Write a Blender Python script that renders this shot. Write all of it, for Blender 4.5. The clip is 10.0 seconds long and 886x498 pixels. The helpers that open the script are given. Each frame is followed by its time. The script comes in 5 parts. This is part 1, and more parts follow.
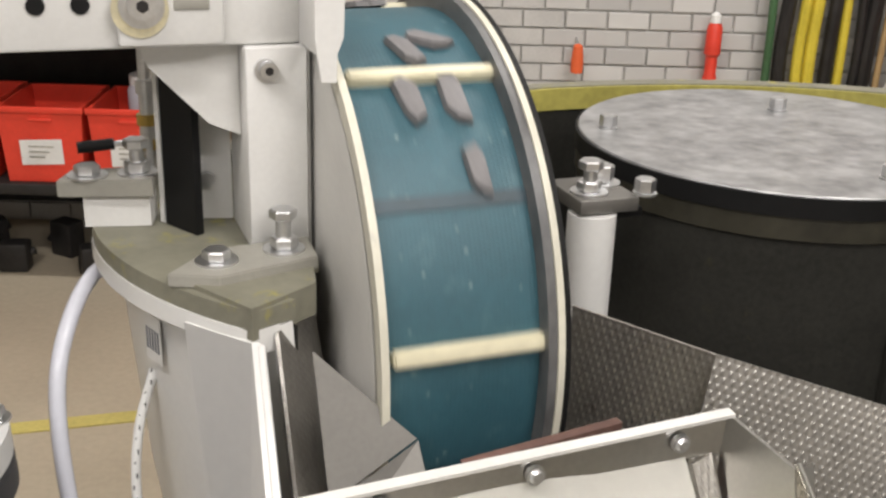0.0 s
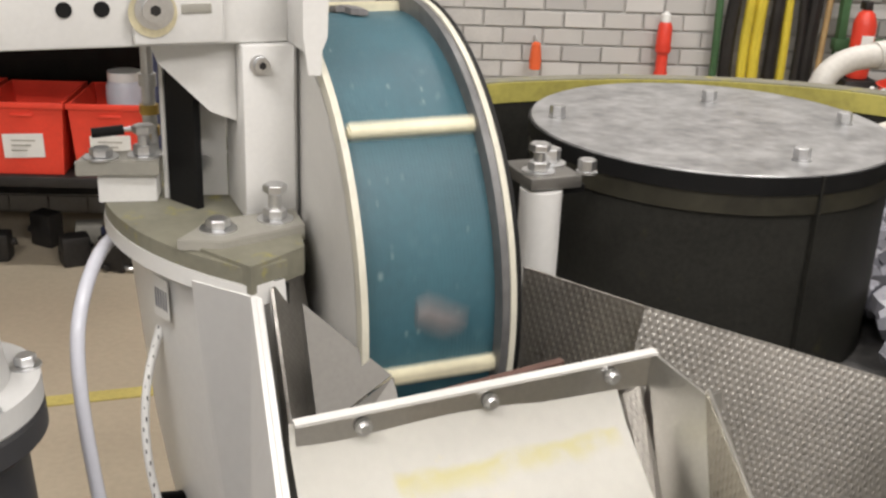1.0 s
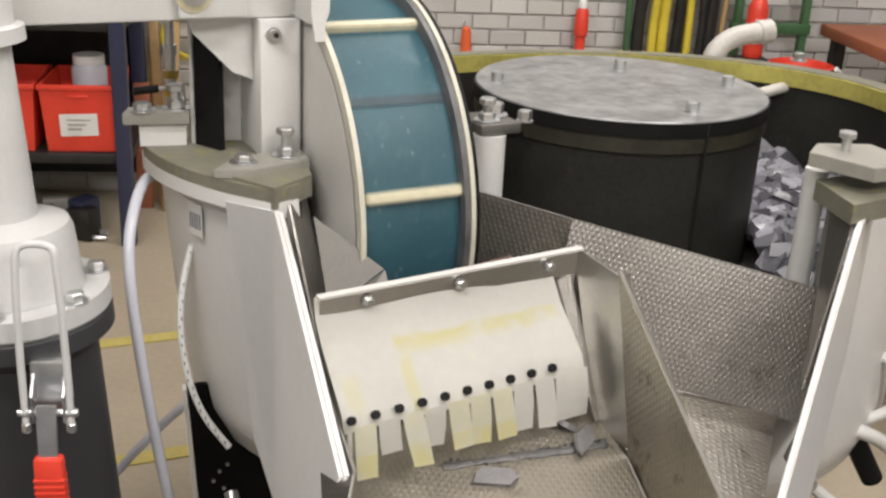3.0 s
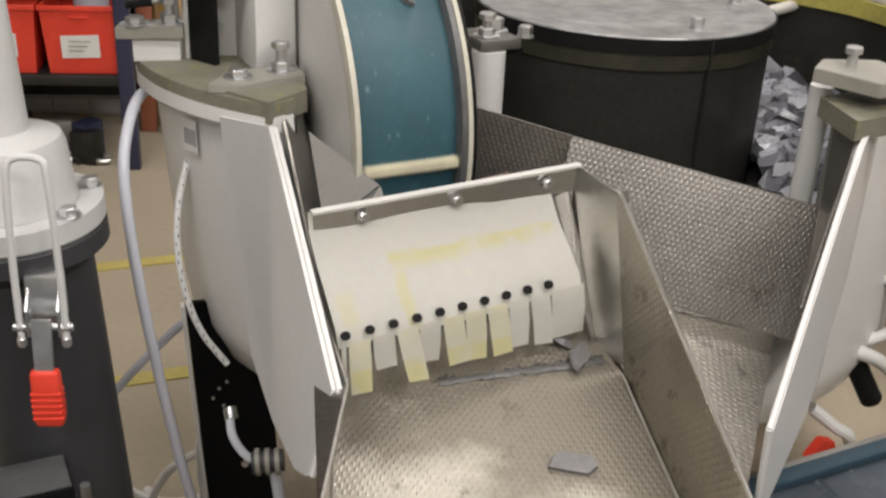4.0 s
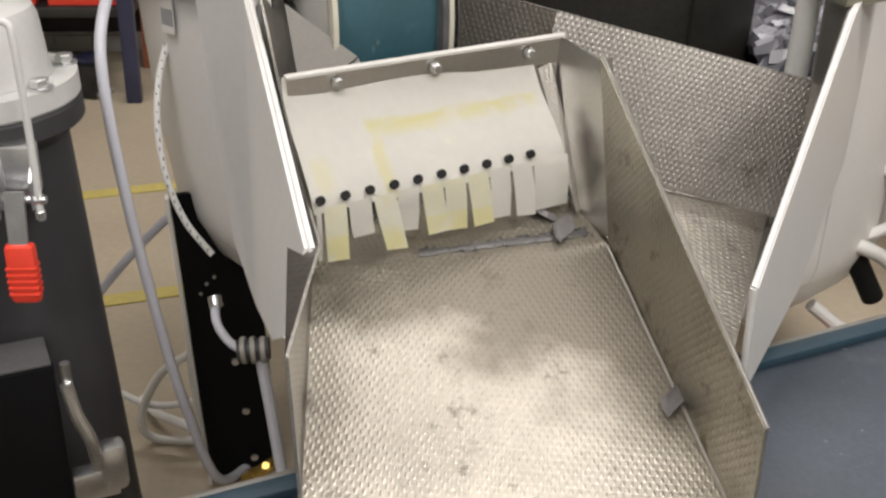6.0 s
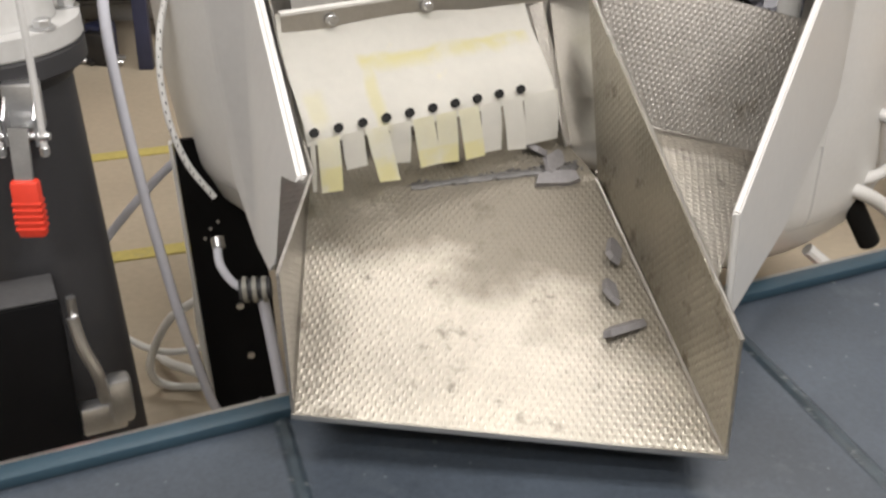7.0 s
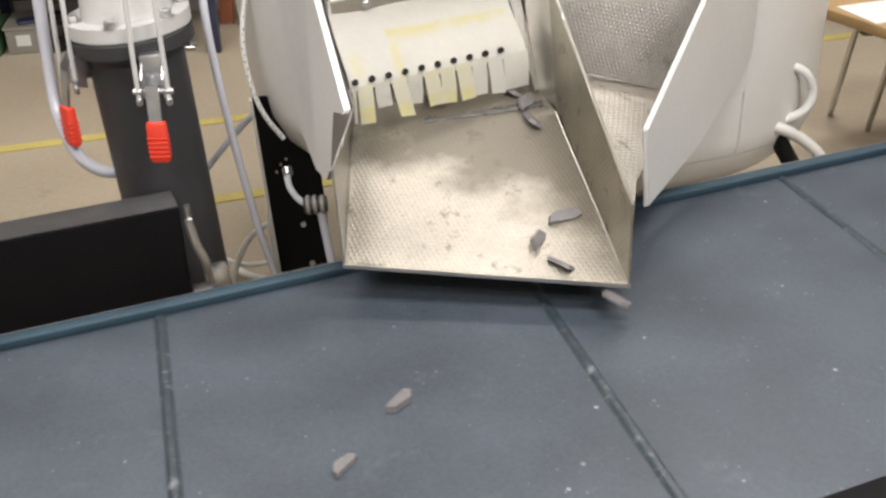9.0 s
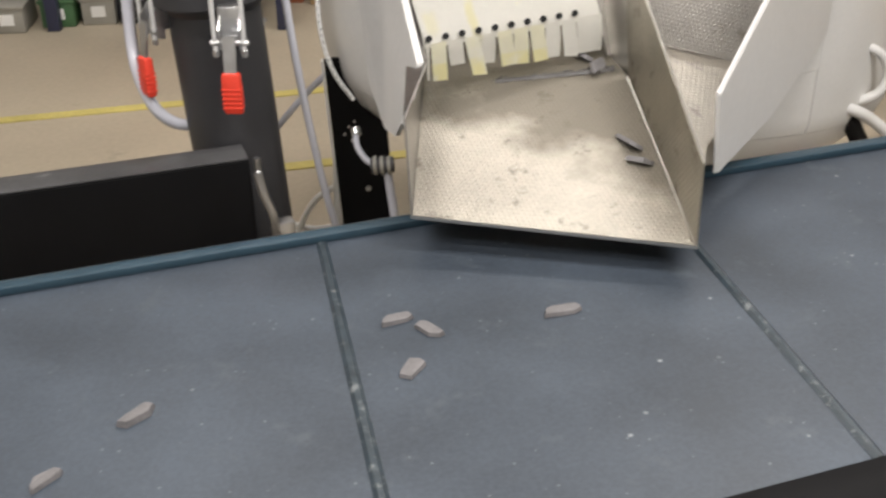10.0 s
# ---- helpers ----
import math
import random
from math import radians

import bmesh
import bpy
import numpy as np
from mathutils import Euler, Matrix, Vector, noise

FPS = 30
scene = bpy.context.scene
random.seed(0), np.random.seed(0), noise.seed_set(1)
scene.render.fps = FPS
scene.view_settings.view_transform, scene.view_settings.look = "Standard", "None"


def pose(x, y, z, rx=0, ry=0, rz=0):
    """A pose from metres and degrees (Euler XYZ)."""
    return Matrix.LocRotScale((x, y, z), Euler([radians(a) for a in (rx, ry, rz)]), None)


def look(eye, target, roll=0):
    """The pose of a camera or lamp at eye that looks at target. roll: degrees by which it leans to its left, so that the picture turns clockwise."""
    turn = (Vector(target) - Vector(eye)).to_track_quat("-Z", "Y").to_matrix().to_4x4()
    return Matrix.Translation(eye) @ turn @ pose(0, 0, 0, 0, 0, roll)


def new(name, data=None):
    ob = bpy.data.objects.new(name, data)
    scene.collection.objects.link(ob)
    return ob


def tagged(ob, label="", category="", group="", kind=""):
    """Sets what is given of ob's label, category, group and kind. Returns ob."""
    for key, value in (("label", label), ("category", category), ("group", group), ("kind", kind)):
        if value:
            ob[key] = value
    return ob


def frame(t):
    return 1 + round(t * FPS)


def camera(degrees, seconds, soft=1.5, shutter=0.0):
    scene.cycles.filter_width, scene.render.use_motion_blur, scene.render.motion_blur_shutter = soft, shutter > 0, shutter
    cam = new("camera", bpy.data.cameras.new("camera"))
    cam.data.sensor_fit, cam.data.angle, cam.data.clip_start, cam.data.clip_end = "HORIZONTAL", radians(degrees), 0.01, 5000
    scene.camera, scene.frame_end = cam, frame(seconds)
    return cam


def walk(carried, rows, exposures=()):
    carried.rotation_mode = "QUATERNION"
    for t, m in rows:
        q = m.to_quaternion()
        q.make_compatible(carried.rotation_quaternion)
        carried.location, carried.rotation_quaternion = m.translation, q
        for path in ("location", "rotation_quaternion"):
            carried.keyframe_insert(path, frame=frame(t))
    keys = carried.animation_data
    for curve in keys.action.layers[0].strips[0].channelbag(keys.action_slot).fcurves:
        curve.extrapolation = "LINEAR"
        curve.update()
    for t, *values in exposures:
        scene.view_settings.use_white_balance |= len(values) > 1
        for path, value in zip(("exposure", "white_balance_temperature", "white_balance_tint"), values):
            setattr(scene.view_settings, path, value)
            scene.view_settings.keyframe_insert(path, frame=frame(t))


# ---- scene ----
cam = camera(44.0, 10.0, soft=2.5, shutter=0.4)
PATH = [
    (0, look((-0.1143, 0.4599, 1.1922), (-0.0625, 2.3249, 0.4718), 1.96)),
    (0.5, look((-0.1250, 0.3982, 1.2021), (-0.0663, 2.2685, 0.4961), 1.85)),
    (1, look((-0.1230, 0.3037, 1.2220), (-0.0058, 2.1651, 0.4999), 2.34)),
    (1.5, look((-0.1493, 0.2079, 1.2405), (-0.0119, 2.0707, 0.5255), 2.62)),
    (2, look((-0.1971, 0.0450, 1.2682), (0.0130, 1.9031, 0.5590), 3.00)),
    (3.5, look((-0.2091, -0.0205, 1.2509), (0.0516, 1.8024, 0.4705), 3.01)),
    (4, look((-0.1904, -0.0157, 1.2405), (0.0489, 1.7791, 0.3912), 2.87)),
    (4.5, look((-0.1809, -0.0162, 1.2170), (0.0514, 1.7726, 0.3532), 2.35)),
    (5, look((-0.1680, -0.0264, 1.1923), (0.0681, 1.7551, 0.3143), 2.28)),
    (5.5, look((-0.1582, -0.0392, 1.1638), (0.0607, 1.7345, 0.2659), 1.96)),
    (7, look((-0.1193, -0.1007, 1.1010), (0.0486, 1.6575, 0.1626), 0.85)),
    (7.5, look((-0.1145, -0.3348, 1.2332), (0.0130, 1.4026, 0.2508), -0.65)),
    (8, look((-0.1076, -0.5522, 1.3199), (-0.0025, 1.1802, 0.3260), -1.86)),
    (8.5, look((-0.0915, -0.5862, 1.3086), (0.0118, 1.1484, 0.3184), -1.69)),
    (9, look((-0.0955, -0.6222, 1.2465), (-0.0193, 1.1304, 0.2859), -1.53)),
    (9.5, look((-0.0892, -0.6419, 1.2189), (-0.0431, 1.1143, 0.2629), -1.34)),
    (10, look((-0.1176, -0.6616, 1.1892), (-0.1371, 1.0951, 0.2334), -0.65)),
]
walk(cam, PATH, [(0.0, -0.03), (0.5, -0.03), (1.0, 0.0), (1.5, 0.05), (2.0, 0.02), (3.5, -0.19), (4.5, -0.36), (5.5, -0.26), (7.0, -0.06), (8.0, 0.05), (9.0, 0.08), (9.5, 0.08), (10.0, 0.0)])

# ---- world and light ----
world = bpy.data.worlds.new("hall_world")
scene.world = world
world.use_nodes = True
world.node_tree.nodes["Background"].inputs[0].default_value = (0.85, 0.85, 0.87, 1)
world.node_tree.nodes["Background"].inputs[1].default_value = 0.25
scene.view_settings.exposure = 0.0


def unseen_hall_lamp(x, y, sx, sy, watts, z=2.93):
    data = bpy.data.lights.new("unseen_hall_lamp", "AREA")
    data.shape, data.size, data.size_y, data.energy = "RECTANGLE", sx, sy, watts
    data.color = (1.0, 0.955, 0.93)
    ob = new("unseen_hall_lamp", data)
    ob.matrix_world = pose(x, y, z)
    return ob


# ceiling lamps are unseen and added; the last two brighten upright faces
LAMPS = ((-1.2, 0.2, 40), (0.9, 0.2, 42), (-0.95, 2.4, 20), (1.15, 2.4, 40), (-1.0, -1.7, 54), (1.4, -1.4, 74))
for lx, ly, watts in LAMPS:
    unseen_hall_lamp(lx, ly, 1.3, 0.16, watts)


# ---- materials ----
def ramp(nt, fac, stops):
    r = nt.nodes.new("ShaderNodeValToRGB")
    els = r.color_ramp.elements
    while len(els) < len(stops):
        els.new(0.5)
    for e, (p, c) in zip(els, stops):
        e.position, e.color = p, (*c, 1)
    nt.links.new(fac, r.inputs[0])
    return r.outputs[0]


def mat(name, col, rough=0.5, metal=0.0, var=0.12, scale=6.0, fine=90.0, bump=0.05, spots=None, coat=0.0, dist=0.002, spec=0.5):
    """Noise-varied surface: a broad mottle and a fine grain, with fine relief; spots: (colour, amount) of stains."""
    m = bpy.data.materials.new(name)
    m.use_nodes = True
    nt = m.node_tree
    n, l = nt.nodes, nt.links
    b = n["Principled BSDF"]
    tc = n.new("ShaderNodeTexCoord")
    big = n.new("ShaderNodeTexNoise")
    big.inputs["Scale"].default_value, big.inputs["Detail"].default_value = scale, 4
    small = n.new("ShaderNodeTexNoise")
    small.inputs["Scale"].default_value, small.inputs["Detail"].default_value = fine, 3
    l.new(tc.outputs["Object"], big.inputs["Vector"]), l.new(tc.outputs["Object"], small.inputs["Vector"])
    mix = n.new("ShaderNodeMath")
    mix.operation = "MULTIPLY_ADD"
    mix.inputs[1].default_value = 0.35
    l.new(small.outputs["Fac"], mix.inputs[0])
    half = n.new("ShaderNodeMath")
    half.operation = "MULTIPLY"
    half.inputs[1].default_value = 0.65
    l.new(big.outputs["Fac"], half.inputs[0]), l.new(half.outputs[0], mix.inputs[2])
    lo = tuple(max(0, c * (1 - var)) for c in col)
    hi = tuple(min(1, c * (1 + var)) for c in col)
    colour = ramp(nt, mix.outputs[0], [(0.35, lo), (0.65, hi)])
    if spots:
        s = n.new("ShaderNodeTexNoise")
        s.inputs["Scale"].default_value, s.inputs["Detail"].default_value, s.inputs["Roughness"].default_value = scale * 2.3, 6, 0.7
        l.new(tc.outputs["Object"], s.inputs["Vector"])
        mask = ramp(nt, s.outputs["Fac"], [(0.62 - 0.2 * spots[1], (0, 0, 0)), (0.74 - 0.2 * spots[1], (1, 1, 1))])
        mx = n.new("ShaderNodeMix")
        mx.data_type = "RGBA"
        l.new(mask, mx.inputs[0]), l.new(colour, mx.inputs[6])
        mx.inputs[7].default_value = (*spots[0], 1)
        colour = mx.outputs[2]
    l.new(colour, b.inputs["Base Color"])
    b.inputs["Metallic"].default_value = metal
    b.inputs["Coat Weight"].default_value = coat
    rr = n.new("ShaderNodeMapRange")
    rr.inputs["To Min"].default_value, rr.inputs["To Max"].default_value = rough * 0.8, min(1, rough * 1.2)
    l.new(mix.outputs[0], rr.inputs["Value"]), l.new(rr.outputs[0], b.inputs["Roughness"])
    bp = n.new("ShaderNodeBump")
    bp.inputs["Strength"].default_value, bp.inputs["Distance"].default_value = bump, dist
    l.new(small.outputs["Fac"], bp.inputs["Height"]), l.new(bp.outputs[0], b.inputs["Normal"])
    b.inputs["Specular IOR Level"].default_value = spec
    return m


def dimpled(name, col, pitch, depth, rough, grime, metal=1.0, silt_shade=None):
    """Stainless sheet with an embossed diamond pattern, in metres of the sheet's own UV."""
    m = mat(name, col, rough, metal, 0.15, 9.0, 140.0, 0.05, grime)
    nt = m.node_tree
    n, l = nt.nodes, nt.links
    uvn = n.new("ShaderNodeUVMap")
    sep = n.new("ShaderNodeSeparateXYZ")
    l.new(uvn.outputs[0], sep.inputs[0])
    waves = []
    for k, (a, b_) in enumerate(((1, 0.55), (1, -0.55))):
        m1, m2, ad, sn = (n.new("ShaderNodeMath") for _ in range(4))
        m1.operation = m2.operation = "MULTIPLY"
        m1.inputs[1].default_value, m2.inputs[1].default_value = a * 2 * math.pi / pitch, b_ * 2 * math.pi / pitch
        sn.operation = "SINE"
        l.new(sep.outputs[0], m1.inputs[0]), l.new(sep.outputs[1], m2.inputs[0])
        l.new(m1.outputs[0], ad.inputs[0]), l.new(m2.outputs[0], ad.inputs[1])
        l.new(ad.outputs[0], sn.inputs[0])
        waves.append(sn)
    mul = n.new("ShaderNodeMath")
    mul.operation = "ADD"
    l.new(waves[0].outputs[0], mul.inputs[0]), l.new(waves[1].outputs[0], mul.inputs[1])
    bp = n.new("ShaderNodeBump")
    bp.inputs["Strength"].default_value, bp.inputs["Distance"].default_value = 1.0, depth
    knob = n.new("ShaderNodeMath")
    knob.operation = "MAXIMUM"
    knob.inputs[1].default_value = 0.1
    l.new(mul.outputs[0], knob.inputs[0])
    l.new(knob.outputs[0], bp.inputs["Height"])
    l.new(bp.outputs[0], n["Principled BSDF"].inputs["Normal"])
    if silt_shade:
        # dried silt and dimmer reflection painted as one tone upstream, with a ragged edge
        tc, nz = n.new("ShaderNodeTexCoord"), n.new("ShaderNodeTexNoise")
        nz.inputs["Scale"].default_value, nz.inputs["Detail"].default_value = 11.0, 6
        l.new(tc.outputs["Object"], nz.inputs["Vector"])
        a, b_ = n.new("ShaderNodeMath"), n.new("ShaderNodeMath")
        a.operation = b_.operation = "MULTIPLY_ADD"
        a.inputs[1].default_value, b_.inputs[1].default_value = 3.2, 1.0
        l.new(sep.outputs[1], a.inputs[0]), l.new(nz.outputs["Fac"], a.inputs[2])
        l.new(sep.outputs[0], b_.inputs[0]), l.new(a.outputs[0], b_.inputs[2])
        rng = n.new("ShaderNodeMapRange")
        rng.inputs["From Min"].default_value, rng.inputs["From Max"].default_value = 1.12, 1.42
        rng.inputs["To Max"].default_value = 0.75
        l.new(b_.outputs[0], rng.inputs["Value"])
        bsdf = n["Principled BSDF"]
        old = bsdf.inputs["Base Color"].links[0].from_socket
        mx = n.new("ShaderNodeMix")
        mx.data_type = "RGBA"
        l.new(rng.outputs[0], mx.inputs[0]), l.new(old, mx.inputs[6])
        mx.inputs[7].default_value = (*silt_shade, 1)
        l.new(mx.outputs[2], bsdf.inputs["Base Color"])
        r_old = bsdf.inputs["Roughness"].links[0].from_socket
        mr = n.new("ShaderNodeMath")
        mr.operation = "MULTIPLY_ADD"
        mr.inputs[1].default_value = 0.22
        l.new(rng.outputs[0], mr.inputs[0]), l.new(r_old, mr.inputs[2]), l.new(mr.outputs[0], bsdf.inputs["Roughness"])
    return m


WHITE = mat("white_enamel", (0.69, 0.685, 0.665), 0.35, 0, 0.04, 5, 120, 0.04)
WHITE_DULL = mat("white_plastic_panel", (0.67, 0.665, 0.65), 0.45, 0, 0.05, 4, 80, 0.03)
FRAME_WHITE = mat("white_powder_coat", (0.68, 0.675, 0.655), 0.4, 0, 0.05, 7, 200, 0.05)
OLIVE = mat("grey_rim_with_yellow_mastic", (0.185, 0.178, 0.135), 0.55, 0, 0.2, 8, 90, 0.1, ((0.31, 0.28, 0.06), 0.2))
YELLOW_RIM = mat("yellow_seal", (0.38, 0.34, 0.085), 0.5, 0, 0.25, 10, 90, 0.1)
GREY_PLATE = mat("grey_painted_plate", (0.29, 0.28, 0.245), 0.5, 0, 0.1, 14, 150, 0.05)
ZINC = mat("zinc_bolt", (0.68, 0.685, 0.69), 0.36, 1.0, 0.1, 40, 300, 0.05)
STEEL = mat("brushed_stainless", (0.58, 0.57, 0.54), 0.32, 1.0, 0.08, 10, 220, 0.05)
CHUTE = dimpled("embossed_stainless", (0.49, 0.46, 0.40), 0.0080, 0.00034, 0.46, ((0.20, 0.18, 0.15), 0.15), 1.0, (0.20, 0.18, 0.145))
# same embossed steel as the floor, base darkened for the walls' dimmer light
CHUTE_WALL_SHADED = dimpled("embossed_stainless_wall_shaded", (0.36, 0.345, 0.32), 0.0074, 0.00028, 0.44, ((0.22, 0.205, 0.18), 0.12))
MESH_BLUE = dimpled("blue_screen_mesh", (0.030, 0.092, 0.118), 0.0044, 0.00020, 0.45, ((0.052, 0.122, 0.148), 0.25), 0.0)
IVORY = mat("ivory_plastic", (0.64, 0.60, 0.44), 0.45, 0, 0.1, 20, 150, 0.05)
BLACK_RUBBER = mat("black_rubber", (0.008, 0.008, 0.008), 0.55, 0, 0.2, 10, 120, 0.05, spec=0.18)
BLACK_TANK = mat("black_fibre_wall", (0.020, 0.0195, 0.0165), 0.5, 0, 0.45, 5, 160, 0.08, ((0.05, 0.044, 0.022), 0.0), spec=0.25)
TAPE = mat("dark_olive_tape", (0.028, 0.0255, 0.017), 0.45, 0, 0.4, 12, 90, 0.05)
LID_GREY = mat("swirled_grey_lid", (0.31, 0.31, 0.31), 0.34, 0.4, 0.36, 26, 60, 0.03)
BELT_BLUE = mat("blue_grey_belt", (0.046, 0.058, 0.075), 0.44, 0, 0.3, 5, 180, 0.06, ((0.066, 0.080, 0.096), 0.15))


def speckled(m, scale, size, colour):
    """Small pale flecks over a material."""
    nt = m.node_tree
    n, l = nt.nodes, nt.links
    b = n["Principled BSDF"]
    tc, v = n.new("ShaderNodeTexCoord"), n.new("ShaderNodeTexVoronoi")
    v.inputs["Scale"].default_value = scale
    l.new(tc.outputs["Object"], v.inputs["Vector"])
    thin = n.new("ShaderNodeTexNoise")
    thin.inputs["Scale"].default_value = scale * 0.37
    l.new(tc.outputs["Object"], thin.inputs["Vector"])
    mul = n.new("ShaderNodeMath")
    mul.operation = "MULTIPLY"
    l.new(ramp(nt, v.outputs["Distance"], [(size * 0.5, (1, 1, 1)), (size, (0, 0, 0))]), mul.inputs[0])
    l.new(ramp(nt, thin.outputs["Fac"], [(0.52, (0, 0, 0)), (0.62, (1, 1, 1))]), mul.inputs[1])
    mx = n.new("ShaderNodeMix")
    mx.data_type = "RGBA"
    l.new(mul.outputs[0], mx.inputs[0]), l.new(b.inputs["Base Color"].links[0].from_socket, mx.inputs[6])
    mx.inputs[7].default_value = (*colour, 1)
    l.new(mx.outputs[2], b.inputs["Base Color"])
    return m


speckled(MESH_BLUE, 34.0, 0.13, (0.15, 0.22, 0.23))
speckled(MESH_BLUE, 83.0, 0.20, (0.16, 0.23, 0.24))
speckled(BELT_BLUE, 26.0, 0.10, (0.26, 0.28, 0.29))
speckled(BELT_BLUE, 61.0, 0.13, (0.15, 0.17, 0.185))
BELT_SEAM = mat("belt_cleat", (0.028, 0.040, 0.050), 0.35, 0, 0.3, 30, 160, 0.08, ((0.17, 0.185, 0.19), 0.3))
BELT_EDGE = mat("belt_edge_strip", (0.024, 0.052, 0.074), 0.4, 0, 0.12, 12, 120, 0.05)
FLAP = mat("cream_rubber_sheet", (0.75, 0.737, 0.68), 0.5, 0, 0.04, 8, 90, 0.04, ((0.84, 0.80, 0.62), -0.1))
SATIN = mat("satin_light_steel", (0.60, 0.59, 0.56), 0.5, 0.1, 0.08, 10, 200, 0.04)
GLOW = bpy.data.materials.new("lamp_tube")
GLOW.use_nodes = True
GLOW.node_tree.nodes["Principled BSDF"].inputs["Emission Color"].default_value = (1, 0.96, 0.9, 1)
GLOW.node_tree.nodes["Principled BSDF"].inputs["Emission Strength"].default_value = 4.0
FLAP_YELLOW = mat("yellowed_rubber", (0.76, 0.748, 0.665), 0.5, 0, 0.06, 12, 90, 0.04)


def stained(m, colour, boxes):
    """Old glue stains soaked into rubber; each box: u0, u1, z0, z1, soft edges su and sz, slope of z along u, strength."""
    nt = m.node_tree
    n, l = nt.nodes, nt.links
    b = n["Principled BSDF"]
    tc, sep, nz = n.new("ShaderNodeTexCoord"), n.new("ShaderNodeSeparateXYZ"), n.new("ShaderNodeTexNoise")
    nz.inputs["Scale"].default_value, nz.inputs["Detail"].default_value = 34.0, 5
    l.new(tc.outputs["Object"], sep.inputs[0]), l.new(tc.outputs["Object"], nz.inputs["Vector"])

    def op(kind, x, y, z=None):
        q = n.new("ShaderNodeMath")
        q.operation = kind
        for k, v in enumerate((x, y, z)):
            if v is None:
                continue
            if isinstance(v, float):
                q.inputs[k].default_value = v
            else:
                l.new(v, q.inputs[k])
        return q.outputs[0]

    def soft(v, lo, hi):
        q = n.new("ShaderNodeMapRange")
        q.interpolation_type = "SMOOTHSTEP"
        q.inputs["From Min"].default_value, q.inputs["From Max"].default_value = lo, hi
        l.new(v, q.inputs["Value"])
        return q.outputs[0]

    wob = op("MULTIPLY_ADD", nz.outputs["Fac"], 0.014, -0.007)
    total = None
    for u0, u1, z0, z1, su, sz, slope, strength in boxes:
        u = op("ADD", sep.outputs[0], wob)
        z = op("ADD", op("MULTIPLY_ADD", sep.outputs[0], -slope, sep.outputs[2]), wob)
        k = op("MULTIPLY", soft(u, u0 - su, u0 + su), op("SUBTRACT", 1.0, soft(u, u1 - su, u1 + su)))
        k = op("MULTIPLY", k, op("MULTIPLY", soft(z, z0 - sz, z0 + sz), op("SUBTRACT", 1.0, soft(z, z1 - 0.003, z1 + 0.003))))
        k = op("MULTIPLY", k, strength)
        total = k if total is None else op("MAXIMUM", total, k)
    total = op("MULTIPLY", total, soft(nz.outputs["Fac"], 0.22, 0.58))
    mx = n.new("ShaderNodeMix")
    mx.data_type = "RGBA"
    l.new(total, mx.inputs[0]), l.new(b.inputs["Base Color"].links[0].from_socket, mx.inputs[6])
    mx.inputs[7].default_value = (*colour, 1)
    l.new(mx.outputs[2], b.inputs["Base Color"])


stained(FLAP, (0.74, 0.69, 0.30), ((0.262, 0.475, 0.697, 0.706, 0.006, 0.008, 0.03, 0.75), (0.262, 0.276, 0.640, 0.708, 0.004, 0.02, 0.03, 0.5), (0.19, 0.210, 0.660, 0.690, 0.006, 0.01, 0.0, 0.3)))
stained(FLAP_YELLOW, (0.76, 0.70, 0.26), ((0.15, 0.48, 0.40, 0.616, 0.01, 0.014, 0.03, 0.62), (0.15, 0.48, 0.40, 0.66, 0.01, 0.02, 0.03, 0.22)))
CHIP = mat("grey_plastic_chip", (0.165, 0.158, 0.160), 0.5, 0, 0.2, 30, 200, 0.1)
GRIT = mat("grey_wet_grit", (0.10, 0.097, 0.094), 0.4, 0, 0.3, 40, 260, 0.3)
# scuffed box top, base lightened for the soft reflection lying on it
BOX_TOP = mat("scuffed_top_with_reflection", (0.07, 0.07, 0.072), 0.38, 0, 0.3, 9, 150, 0.06, ((0.20, 0.20, 0.20), 0.1))
COLUMN_GREY = mat("dark_grey_plastic_pipe", (0.034, 0.034, 0.037), 0.55, 0, 0.15, 7, 150, 0.05)
FLANGE_WHITE = mat("light_grey_cast_plastic", (0.58, 0.58, 0.57), 0.4, 0, 0.05, 9, 150, 0.05)
RED = mat("red_plastic", (0.72, 0.055, 0.03), 0.4, 0, 0.1, 9, 120, 0.03)
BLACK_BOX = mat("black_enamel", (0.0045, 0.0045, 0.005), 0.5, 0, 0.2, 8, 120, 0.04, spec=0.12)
HOSE = mat("clear_hose", (0.57, 0.58, 0.64), 0.22, 0, 0.05, 8, 120, 0.02)
WIRE_WHITE = mat("white_cable", (0.75, 0.75, 0.73), 0.4, 0, 0.05, 8, 120, 0.02)
PASSIVATED = mat("yellow_passivated_steel", (0.84, 0.79, 0.58), 0.45, 1.0, 0.15, 40, 200, 0.03)
BRASS = mat("brass", (0.6, 0.42, 0.12), 0.3, 1.0, 0.1, 20, 120, 0.03)
FLOOR = mat("beige_concrete_floor", (0.42, 0.36, 0.27), 0.5, 0, 0.12, 1.8, 60, 0.1, ((0.30, 0.26, 0.20), -0.1))
LINE_YELLOW = mat("worn_yellow_paint", (0.50, 0.42, 0.13), 0.6, 0, 0.2, 6, 90, 0.05, ((0.42, 0.36, 0.2), 0.0))
BRICK = mat("white_washed_brick", (0.52, 0.51, 0.49), 0.8, 0, 0.1, 9, 120, 0.2)
MORTAR = mat("grey_mortar", (0.46, 0.45, 0.43), 0.9, 0, 0.1, 9, 120, 0.2)
UNSEEN_WALL_GREY = mat("unseen_wall_grey", (0.40, 0.39, 0.37), 0.8, 0, 0.08, 3, 60, 0.05)
